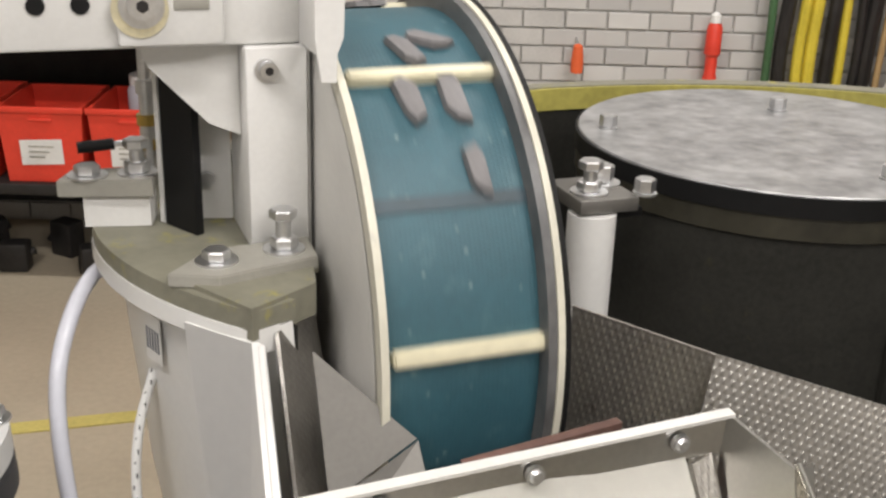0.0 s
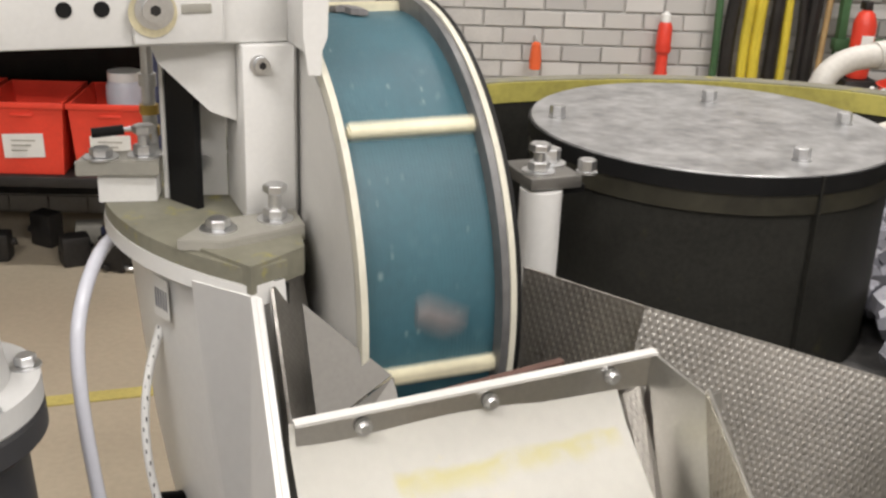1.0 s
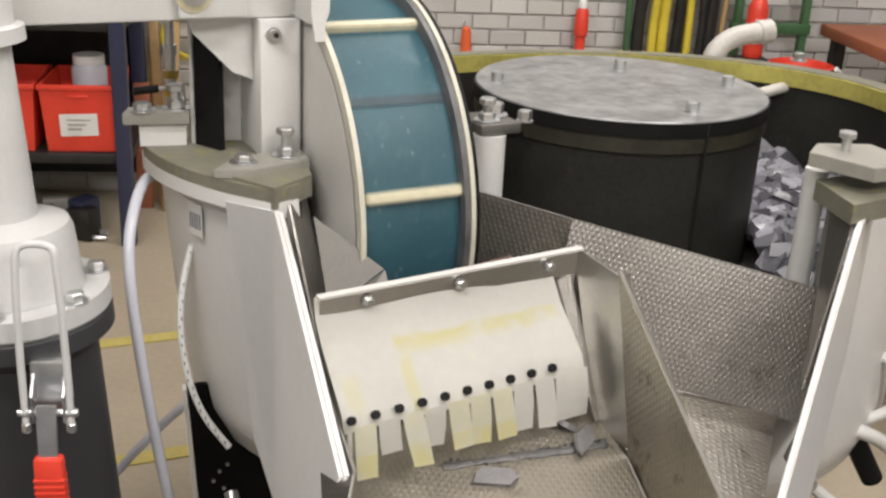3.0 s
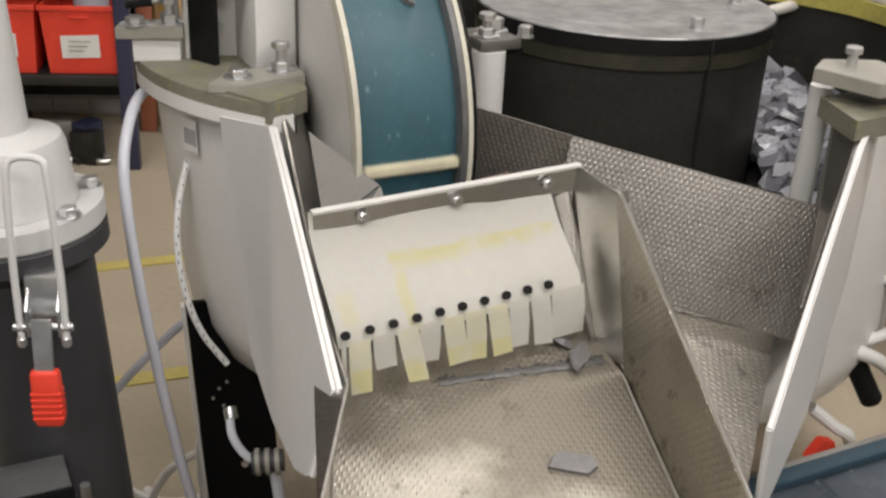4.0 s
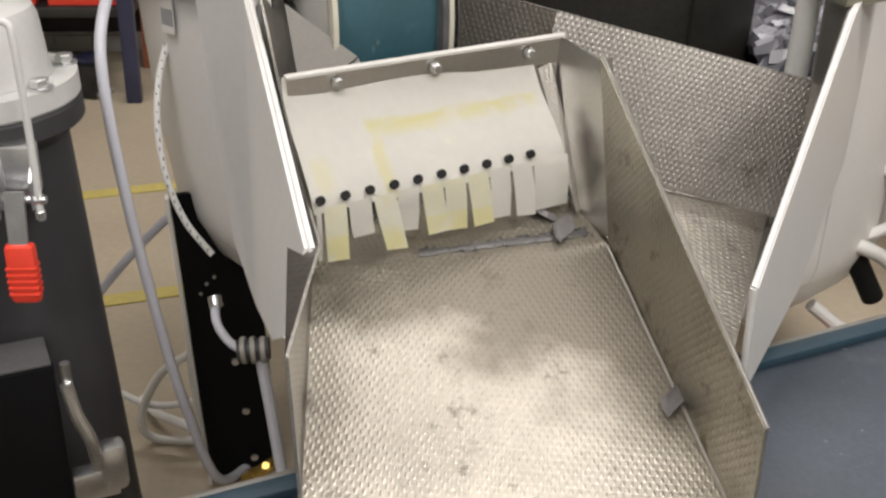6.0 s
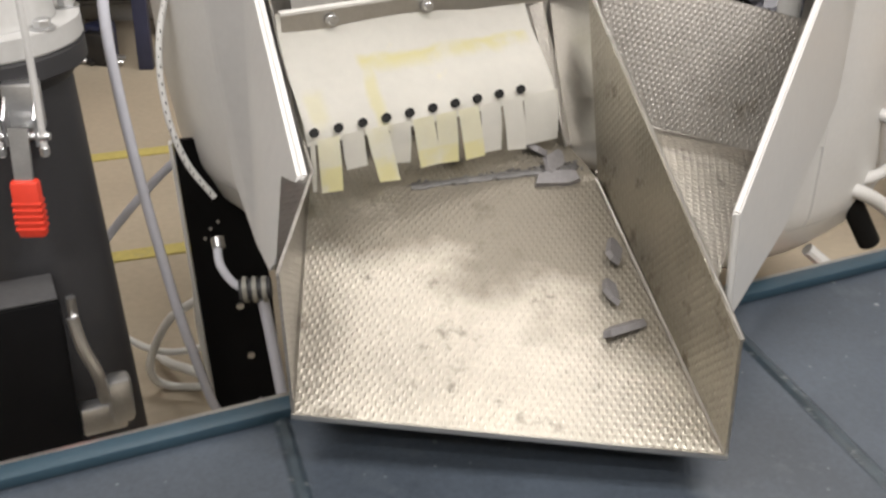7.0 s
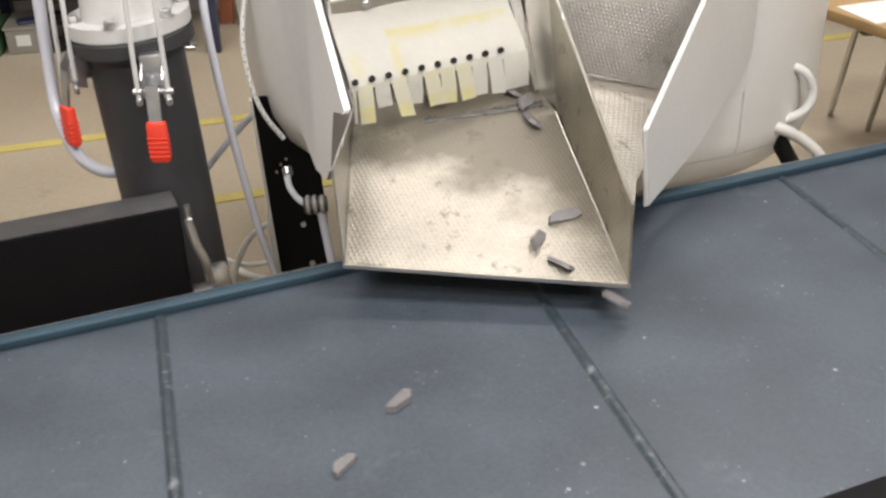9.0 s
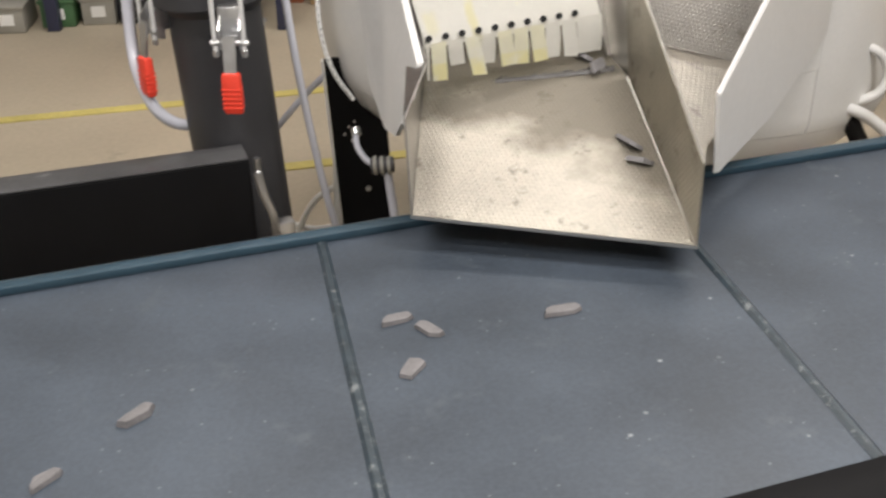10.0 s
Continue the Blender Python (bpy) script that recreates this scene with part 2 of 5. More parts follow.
CEIL = mat("white_ceiling", (0.7, 0.7, 0.68), 0.8, 0, 0.05, 3, 60, 0.05)
SHELF_BLUE = mat("dark_blue_rack", (0.03, 0.035, 0.075), 0.45, 0, 0.15, 9, 120, 0.04)
PAPER = mat("white_label", (0.78, 0.78, 0.76), 0.6, 0, 0.04, 20, 200, 0.02)
WOOD = mat("pale_wood", (0.42, 0.28, 0.13), 0.55, 0, 0.2, 8, 120, 0.06)
DARK = mat("dark_tools", (0.025, 0.023, 0.022), 0.5, 0.3, 0.3, 20, 150, 0.1)
ORANGE = mat("orange_signal_plastic", (0.75, 0.13, 0.04), 0.45, 0, 0.1, 14, 100, 0.03)
YELLOW_TUBE = mat("yellow_hose", (0.62, 0.50, 0.05), 0.45, 0, 0.15, 9, 100, 0.03)
GREEN = mat("green_paint", (0.05, 0.12, 0.05), 0.5, 0, 0.2, 9, 100, 0.04)
BRICK_RED = mat("red_brown_board", (0.30, 0.10, 0.05), 0.6, 0, 0.2, 9, 100, 0.05)
RUST = mat("rusty_brown_board", (0.10, 0.052, 0.04), 0.7, 0, 0.3, 20, 120, 0.1)
DULL_STEEL = mat("dull_mill_steel", (0.17, 0.163, 0.15), 0.55, 0.7, 0.12, 14, 200, 0.05)
LETTER_BLUE = mat("dark_blue_print", (0.06, 0.065, 0.09), 0.5, 0, 0.1, 20, 120, 0.02)
PIPE_GREY = mat("old_pvc_pipe", (0.50, 0.48, 0.44), 0.5, 0, 0.15, 14, 120, 0.08)

# ---- mesh helpers ----
TURN = pose(0, 0, 0, 0, 0, 19.5)


def thing(name, label, category, m=None, group="", kind=""):
    ob = new(name)
    ob.empty_display_size = 0.05
    ob.matrix_world = m if m is not None else Matrix()
    return tagged(ob, label, category, group, kind)


def finish(bm, name, material, smooth=True):
    bmesh.ops.recalc_face_normals(bm, faces=bm.faces)
    me = bpy.data.meshes.new(name)
    if smooth:
        for f in bm.faces:
            f.smooth = True
        for e in bm.edges:
            e.smooth = not (len(e.link_faces) == 2 and e.calc_face_angle(0) > radians(32))
    bm.to_mesh(me)
    bm.free()
    me.materials.append(material)
    return me


def part(name, bm, material, parent, label="", m=None):
    ob = new(name, finish(bm, name, material))
    ob.parent = parent
    if m is not None:
        ob.matrix_basis = m
    return tagged(ob, label)


def single(name, bm, material, label, category, m=None, group="", kind=""):
    ob = new(name, finish(bm, name, material))
    ob.matrix_world = m if m is not None else Matrix()
    return tagged(ob, label, category, group, kind)


def box(x0, y0, z0, x1, y1, z1, bev=0.0, bm=None):
    bm = bm or bmesh.new()
    c = Matrix.LocRotScale(((x0 + x1) / 2, (y0 + y1) / 2, (z0 + z1) / 2), None, (x1 - x0, y1 - y0, z1 - z0))
    r = bmesh.ops.create_cube(bm, size=1, matrix=c)
    if bev:
        es = list({e for v in r["verts"] for e in v.link_edges})
        bmesh.ops.bevel(bm, geom=es, offset=bev, segments=2, affect="EDGES", profile=0.5)
    return bm


def rod(a, b, r, n=16, r2=None, bm=None):
    bm = bm or bmesh.new()
    a, b = Vector(a), Vector(b)
    d = b - a
    m = Matrix.Translation((a + b) / 2) @ d.to_track_quat("Z", "Y").to_matrix().to_4x4()
    bmesh.ops.create_cone(bm, cap_ends=True, segments=n, radius1=r, radius2=r if r2 is None else r2, depth=d.length, matrix=m)
    return bm


def revolve(profile, n=48, bm=None, sx=1.0, sy=1.0, cx=0.0, cy=0.0, a0=0.0, a1=360.0, close=False, flat=2.0):
    """Rings of (radius, z) turned about the z axis; close joins the last ring to the first."""
    bm = bm or bmesh.new()
    full = abs(a1 - a0) >= 360
    steps = n if full else n + 1
    rings = []

    def spot(k, r, z):
        a = radians(a0 + (a1 - a0) * k / n)
        c, s_ = math.cos(a), math.sin(a)
        q = (abs(c) ** flat + abs(s_) ** flat) ** (-1 / flat) if c < 0 < s_ else 1.0
        return bm.verts.new((cx + sx * r * q * c, cy + sy * r * q * s_, z))

    for r, z in profile:
        rings.append([spot(k, r, z) for k in range(steps)])
    pairs = list(zip(rings, rings[1:])) + ([(rings[-1], rings[0])] if close else [])
    for p, q in pairs:
        for k in range(n):
            bm.faces.new((p[k], p[(k + 1) % steps], q[(k + 1) % steps], q[k]))
    if not close:
        for ring in (rings[0], rings[-1]):
            if full:
                bm.faces.new(ring)
    elif not full:
        bm.faces.new([r[0] for r in rings]), bm.faces.new([r[-1] for r in rings])
    return bm


def tube(points, r, n=10, bm=None, smooth=6):
    """A round tube along a smoothed line through the points."""
    bm = bm or bmesh.new()
    pts = [Vector(p) for p in points]
    path = []
    ext = [2 * pts[0] - pts[1]] + pts + [2 * pts[-1] - pts[-2]]
    for i in range(1, len(ext) - 2):
        p0, p1, p2, p3 = ext[i - 1 : i + 3]
        for k in range(smooth):
            t = k / smooth
            path.append(0.5 * (2 * p1 + (p2 - p0) * t + (2 * p0 - 5 * p1 + 4 * p2 - p3) * t * t + (3 * p1 - p0 - 3 * p2 + p3) * t**3))
    path.append(pts[-1])
    rings = []
    up = Vector((0.1, 0.2, 1)).normalized()
    for i, p in enumerate(path):
        d = (path[min(i + 1, len(path) - 1)] - path[max(i - 1, 0)]).normalized()
        s = d.cross(up)
        s = s.normalized() if s.length > 1e-3 else Vector((1, 0, 0))
        up = s.cross(d).normalized()
        rings.append([bm.verts.new(p + r * (math.cos(a) * s + math.sin(a) * up)) for a in (2 * math.pi * k / n for k in range(n))])
    for a, b in zip(rings, rings[1:]):
        for k in range(n):
            bm.faces.new((a[k], a[(k + 1) % n], b[(k + 1) % n], b[k]))
    bm.faces.new(rings[0]), bm.faces.new(rings[-1])
    return bm


def sheet(corners, thick, bm=None, bev=0.0):
    """A flat plate over the polygon, thick metres, with UV in metres in its plane."""
    bm = bm or bmesh.new()
    c = [Vector(p) for p in corners]
    nrm = sum(((c[i] - c[0]).cross(c[i + 1] - c[0]) for i in range(1, len(c) - 1)), Vector()).normalized()
    top = [bm.verts.new(p) for p in c]
    bot = [bm.verts.new(p - nrm * thick) for p in c]
    bm.faces.new(top), bm.faces.new(bot[::-1])
    for k in range(len(c)):
        bm.faces.new((top[k], bot[k], bot[(k + 1) % len(c)], top[(k + 1) % len(c)]))
    ex = (c[1] - c[0]).normalized()
    ey = nrm.cross(ex)
    uvl = bm.loops.layers.uv.verify()
    for f in bm.faces:
        for lp in f.loops:
            d = lp.vert.co - c[0]
            lp[uvl].uv = (d.dot(ex), d.dot(ey))
    return bm


def hexagon(r, h, m, bm=None):
    bm = bm or bmesh.new()
    r_ = bmesh.ops.create_cone(bm, cap_ends=True, segments=6, radius1=r, radius2=r, depth=h, matrix=m @ Matrix.Translation((0, 0, h / 2)))
    es = [e for v in r_["verts"] for e in v.link_edges if abs(e.verts[0].co.z - e.verts[1].co.z) < 1e-6]
    bmesh.ops.bevel(bm, geom=list(set(es)), offset=r * 0.12, segments=1, affect="EDGES")
    return bm


def bolt(m, r=0.0105, rise=0.0, label="zinc-plated hex bolt with washer", group="bolts", wide=1.5, tall=0.75):
    """A hex bolt standing on its seat; rise lifts the head on a bare shank above a locking nut."""
    t = thing("bolt", label, "bolt", m, group)
    part("washer", rod((0, 0, 0), (0, 0, 0.002), r * wide, 20), ZINC, t)
    if rise:
        part("nut", hexagon(r, r * 0.85, Matrix.Translation((0, 0, 0.002))), ZINC, t)
        part("shank", rod((0, 0, 0.004), (0, 0, rise + 0.004), r * 0.55, 14), ZINC, t)
    part("head", hexagon(r, r * tall, Matrix.Translation((0, 0, 0.002 + rise))), ZINC, t)
    return t


def at(u, v, z, rz=0.0):
    """A pose in the machine's own axes."""
    return TURN @ pose(u, v, z, 0, 0, rz)


# ---- hall ----
def hall():
    single("floor", box(-4.2, -3.2, -0.1, 4.2, 3.72, 0), FLOOR, "smooth beige concrete hall floor", "floor", kind="structure")
    single("ceiling", box(-4.2, -3.2, 3.0, 4.2, 3.82, 3.1), CEIL, "plain white hall ceiling", "ceiling", kind="structure")
    single("wall_north", box(-4.2, 3.72, 0, 4.2, 3.82, 3.0), MORTAR, "white brick wall behind the machine", "wall", kind="structure")
    # the next three walls are unseen; their grey keeps fill light down
    single("wall_south", box(-4.2, -3.3, 0, 4.2, -3.2, 3.0), UNSEEN_WALL_GREY, "plain unseen wall, grey to hold back fill light", "wall", kind="structure")
    single("wall_west", box(-4.3, -3.2, 0, -4.2, 3.72, 3.0), UNSEEN_WALL_GREY, "plain unseen wall, grey to hold back fill light", "wall", kind="structure")
    single("wall_east", box(4.2, -3.2, 0, 4.3, 3.72, 3.0), UNSEEN_WALL_GREY, "plain unseen wall, grey to hold back fill light", "wall", kind="structure")


hall()


# ---- separator tub ----
TU, TV, TA, TB = 0.765, 1.48, 0.661, 0.44


def rim_at(a, k=1.0, z=0.82):
    return (TU + TA * k * math.cos(radians(a)), TV + TB * k * math.sin(radians(a)), z)


def sloped(bm):
    """The bottom falls towards the drain side."""
    for vert in bm.verts:
        if vert.co.x < TU and vert.co.z < 0.81:
            vert.co.x += 0.034 * ((TU - vert.co.x) / TA) * min(1.0, (0.81 - vert.co.z) / 0.40)
        if vert.co.z < 0.46:
            vert.co.z += 0.075 * (TU - vert.co.x) / TA - 0.012
    return bm


def tub():
    t = thing("separator_tub", "white oval tub with grey and yellow rim, open spout", "tub", TURN)
    a0, a1 = -70, 212
    wall = [(1.0, 0.82), (1.0, 0.70), (1.0, 0.58), (1.0, 0.425), (0.996, 0.405), (0.985, 0.390), (0.97, 0.392), (0.97, 0.58), (0.97, 0.70), (0.97, 0.82)]
    part("wall", sloped(revolve(wall, 96, None, TA, TB, TU, TV, a0, a1, True, 1.6)), WHITE, t)
    dish = [(0.983, 0.3885), (0.955, 0.352), (0.90, 0.322), (0.78, 0.292), (0.58, 0.278), (0.56, 0.29), (0.76, 0.305), (0.88, 0.335), (0.94, 0.365), (0.965, 0.3885)]
    part("dished_bottom", sloped(revolve(dish, 120, None, TA, TB, TU, TV, 0.0, 360.0, True, 1.6)), WHITE, t, "white dished bottom below a weld seam")
    skirt = [(1.0, 0.485), (1.0, 0.425), (0.996, 0.405), (0.985, 0.390), (0.97, 0.392), (0.97, 0.485)]
    part("front_skirt", sloped(revolve(skirt, 40, None, TA, TB, TU, TV, 212.5, 289.5, True, 1.6)), WHITE, t)
    corner = [(1.0, 0.60), (1.0, 0.486), (0.97, 0.486), (0.97, 0.60)]
    part("corner_sheet", revolve(corner, 12, None, TA, TB, TU, TV, 278.0, 289.9, True, 1.6), WHITE, t)
    lining = [(0.965, 0.815), (0.965, 0.56), (0.962, 0.56), (0.962, 0.815)]
    part("lining", revolve(lining, 96, None, TA, TB, TU, TV, a0, a1, True, 1.6), BLACK_TANK, t, "black inner lining")
    base = revolve([(0.6, 0.36), (0.955, 0.52), (0.95, 0.56), (0.5, 0.56)], 64, None, TA, TB, TU, TV, flat=1.6)
    part("inner_floor", base, BLACK_TANK, t, "black inner floor")
    rim = [(1.03, 0.822), (1.03, 0.838), (0.965, 0.838), (0.965, 0.822)]
    part("rim", revolve(rim, 96, None, TA, TB, TU, TV, a0, a1, True, 1.6), OLIVE, t, "grey rim with yellow mastic")
    collar = [(0.99, 0.800), (1.026, 0.800), (1.032, 0.804), (1.032, 0.8215), (0.99, 0.8215)]
    part("collar", revolve(collar, 96, None, TA, TB, TU, TV, a0, a1, True, 1.6), WHITE, t, "white collar below the rim")
    seal = [(0.966, 0.804), (0.966, 0.836), (0.955, 0.836), (0.955, 0.804)]
    part("seal", revolve(seal, 96, None, TA, TB, TU, TV, -60, 140, True, 1.6), YELLOW_RIM, t, "yellow rim seal")
    return t


tub_ob = tub()


# ---- trough, apron and spout ----
INV = TURN.inverted()


def mloc(x, y, z):
    return INV @ Vector((x, y, z))


EL, ER = mloc(-0.182, 0.742, 0.480) + Vector((0.003, 0.0, 0.0)), mloc(0.214, 0.653, 0.480) + Vector((0.010, 0.014, -0.013))
CO, BL = mloc(0.138, 1.045, 0.590) + Vector((0.024, -0.019, -0.009)), mloc(-0.166, 1.054, 0.574)
WL, WR = Vector((0.150, 0.915, 0.648)), Vector((0.553, 0.739, 0.610))
DT = Vector((0.533, 1.012, 0.774))
Z = Vector((0, 0, 1))


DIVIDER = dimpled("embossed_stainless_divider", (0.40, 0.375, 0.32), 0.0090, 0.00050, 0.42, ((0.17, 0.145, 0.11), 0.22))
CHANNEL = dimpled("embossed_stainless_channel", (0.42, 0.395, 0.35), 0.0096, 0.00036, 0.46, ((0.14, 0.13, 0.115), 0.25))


def on_floor(u, v):
    n = (ER - EL).cross(CO - EL)
    return EL.z - (n.x * (u - EL.x) + n.y * (v - EL.y)) / n.z


BL.z = on_floor(BL.x, BL.y)


def trough():
    t = thing("discharge_trough", "embossed stainless steel trough with a tall sloping divider", "trough", TURN)
    back_l, back_r = Vector((0.20, 1.13, on_floor(0.20, 1.13))), Vector((0.50, 1.13, on_floor(0.50, 1.13)))
    part("trough_floor", sheet([EL, ER, CO, back_r, back_l, BL], 0.003), CHUTE, t)
    part("front_lip", sheet([EL + Z * 0.001, ER + Z * 0.001, ER - Z * 0.004, EL - Z * 0.004], 0.002), STEEL, t)
    part("side_wall", sheet([EL + Z * 0.001, EL + Vector((-0.003, 0.012, 0.146)), WL + Vector((0.008, 0.0, 0.004)), WL + Vector((0.06, 0.25, 0.0)), BL], 0.003), CHUTE_WALL_SHADED, t)
    part("divider", sheet([ER + Z * 0.001, CO + Vector((0.004, 0.0, 0.0)), DT, ER + Vector((0.0, 0.005, 0.122))], 0.003), DIVIDER, t)
    # thin bright tube imitates dried residue and its highlight along the seam
    part("residue_highlight", tube([ER + Vector((-0.002, 0.002, 0.002)), (ER + CO) / 2 + Vector((-0.003, 0.0, 0.002)), CO + Vector((-0.003, -0.002, 0.002))], 0.0018, 8), STEEL, t, "bright line along the fold for residue and highlight")
    edge = ER + Vector((0.0, 0.005, 0.122))
    part("divider_edge", tube([edge, (edge + DT) / 2, DT], 0.0022, 8), STEEL, t, "bright cut edge")
    # side channel to the right of the divider
    tl, tm, tr = Vector((0.47, 1.25, 0.805)), Vector((0.565, 1.168, 0.783)), Vector((0.875, 0.99, 0.702))
    part("back_sheet", sheet([tl, tm, tm - Z * 0.20, tl - Z * 0.20], 0.003), CHUTE_WALL_SHADED, t)
    part("side_sheet", sheet([tm, tr, tr + Vector((-0.05, -0.03, -0.17)), tm + Vector((-0.05, -0.03, -0.17))], 0.003), CHUTE_WALL_SHADED, t)
    part("channel_floor", sheet([ER + Vector((0.003, 0.01, 0.012)), WR + Vector((0.0, 0.01, -0.09)), Vector((0.80, 0.99, 0.545)), Vector((0.53, 1.135, 0.600)), CO + Vector((0.006, 0.0, 0.0))], 0.003), CHANNEL, t)
    return t


trough()


def apron():
    """Rubber apron that hangs from a screwed steel angle, its foot cut into strips."""
    t = thing("rubber_apron", "cream rubber apron with punched holes and cut strips", "apron", TURN)
    prof = [(1.088, 0.764), (1.084, 0.742), (1.062, 0.716), (1.030, 0.690), (1.004, 0.668), (0.994, 0.650)]
    u0, u1, n = 0.180, 0.487, 24
    bm = bmesh.new()
    rows = []
    for k in range(n + 1):
        u = u0 + (u1 - u0) * k / n
        wob = 0.003 * math.sin(7 * k / n + 1)
        rows.append([bm.verts.new((u, v + wob * i / 5 + 0.018 * (u - 0.35) * (i / 5), z - 0.006 * (i / 5) + (0.004 + 0.012 * i / 5) * (k / n))) for i, (v, z) in enumerate(prof)])
    for a, b in zip(rows, rows[1:]):
        for i in range(len(prof) - 1):
            bm.faces.new((a[i], b[i], b[i + 1], a[i + 1]))
    bmesh.ops.solidify(bm, geom=bm.faces[:], thickness=0.003)
    part("sheet", bm, FLAP, t)
    holes = [0.188 + 0.252 * k / 9 for k in range(10)]
    rise = lambda u: 0.016 * (u - u0) / (u1 - u0)
    for k, u in enumerate(holes):
        m = pose(u, 0.9965 + 0.018 * (u - 0.35), 0.6585 + rise(u), 90 - 30, 0, 0)
        bm = bmesh.new()
        bmesh.ops.create_cone(bm, cap_ends=True, segments=20, radius1=0.005, radius2=0.005, depth=0.0052, matrix=m)
        # solid black disc in place of the dark inside of a punched hole
        part("dark_hole_disc", bm, BLACK_RUBBER, t)
    edges = [u0] + holes + [u1]
    rnd = random.Random(4)
    lift = (0.014, 0.030, 0.006, 0.036, 0.003, 0.026, 0.020, 0.028, 0.015, 0.023, 0.012)
    for k in range(len(edges) - 1):
        a, b = edges[k], edges[k + 1]
        g = 0.0013
        low = 0.598 + rise(a) * 0.8 + (0.012 if lift[k] < 0.01 else 0.0) + rnd.uniform(-0.003, 0.003)
        sk = rnd.uniform(-0.002, 0.005) + (0.007 if lift[k] > 0.033 else 0.0)
        out = -lift[k] * 0.45
        va = 0.9912
        p = [(a + g, va + 0.018 * (a - 0.35), 0.652 + rise(a)), (b - g, va + 0.018 * (b - 0.35), 0.652 + rise(b))]
        mid = [(a + g + sk * 0.4, va - 0.004 + out * 0.35, 0.626 + rise(a)), (b - g + sk * 0.4, va - 0.004 + out * 0.35, 0.626 + rise(b))]
        end = [(a + g + sk, va - 0.004 + out, low), (b - g + sk - 0.001, va - 0.004 + out, low + rnd.uniform(-0.003, 0.003))]
        bm = bmesh.new()
        vs = [bm.verts.new(q) for q in (*p, *mid, *end)]
        bm.faces.new((vs[0], vs[1], vs[3], vs[2])), bm.faces.new((vs[2], vs[3], vs[5], vs[4]))
        bmesh.ops.solidify(bm, geom=bm.faces[:], thickness=0.0028)
        yellow = k in (1, 3, 5, 6, 7)
        part("strip", bm, FLAP_YELLOW if yellow else FLAP, t, "yellowed rubber strip" if yellow else "")
    # steel angle
    a = part("clamp_angle", sheet([(0.185, 1.084, 0.738), (0.525, 1.084, 0.745), (0.525, 1.086, 0.777), (0.185, 1.086, 0.764)], 0.003), STEEL, t)
    part("angle_lip", sheet([(0.184, 1.081, 0.7655), (0.526, 1.081, 0.7785), (0.526, 1.091, 0.779), (0.184, 1.091, 0.766)], 0.003), SATIN, t, "pale upper lip")
    for u, z in ((0.242, 0.7535), (0.358, 0.757), (0.479, 0.7615)):
        bm = rod((u, 1.083, z), (u, 1.0785, z), 0.0075, 16)
        rod((u, 1.0785, z), (u, 1.0755, z), 0.0058, 14, 0.004, bm)
        part("screw", bm, ZINC, t)
    # bent side bracket with slots
    part("side_bracket", sheet([(0.526, 1.088, 0.776), (0.540, 1.02, 0.764), (0.514, 0.932, 0.584), (0.503, 0.96, 0.584), (0.508, 1.07, 0.61)], 0.004), STEEL, t)
    part("bracket_flange", sheet([(0.540, 1.017, 0.766), (0.551, 1.021, 0.766), (0.523, 0.932, 0.584), (0.513, 0.929, 0.584)], 0.003), STEEL, t)
    part("edge_strip", sheet([(0.488, 1.079, 0.742), (0.510, 1.086, 0.744), (0.512, 0.99, 0.600), (0.490, 0.975, 0.600)], 0.003), CHUTE_WALL_SHADED, t, "embossed steel strip beside the rubber")
    # black block in place of the dark inside of the slot
    part("slot", box(0.533, 1.049, 0.715, 0.541, 1.055, 0.752), BLACK_RUBBER, t)
    return t


apron()


def spout():
    """Two side panels of the spout, each with a bright strip along its free edge."""
    left = [(0.148, 1.292, 0.812), (0.192, 1.238, 0.812), WL, (0.118, 0.905, 0.560), (0.135, 0.99, 0.505), (0.170, 1.18, 0.44), (0.165, 1.25, 0.50)]
    right = [(0.985, 1.062, 0.824), (0.985, 1.062, 0.56), (0.86, 1.02, 0.44), (0.742, 0.868, 0.500), (0.573, 0.752, 0.474), WR, (0.828, 0.945, 0.815), (0.87, 0.975, 0.824)]
    for pts, (a, b, c) in ((left, ((0.192, 1.235, 0.810), WL, (0.118, 0.903, 0.560))), (right, ((0.828, 0.942, 0.815), WR, (0.573, 0.750, 0.474)))):
        t = thing("spout_panel", "white plastic side panel of the tub spout", "panel", TURN, "spout panels")
        part("panel", sheet([Vector(p) for p in pts], 0.007), WHITE_DULL, t)
        a, b, c = Vector(a), Vector(b) + Vector((0, -0.003, 0)), Vector(c)
        part("edge_strip", rod(a, b, 0.0034, 8), WHITE, t)
        part("lower_edge_strip", rod(b, c, 0.0035, 8), WHITE, t)


spout()


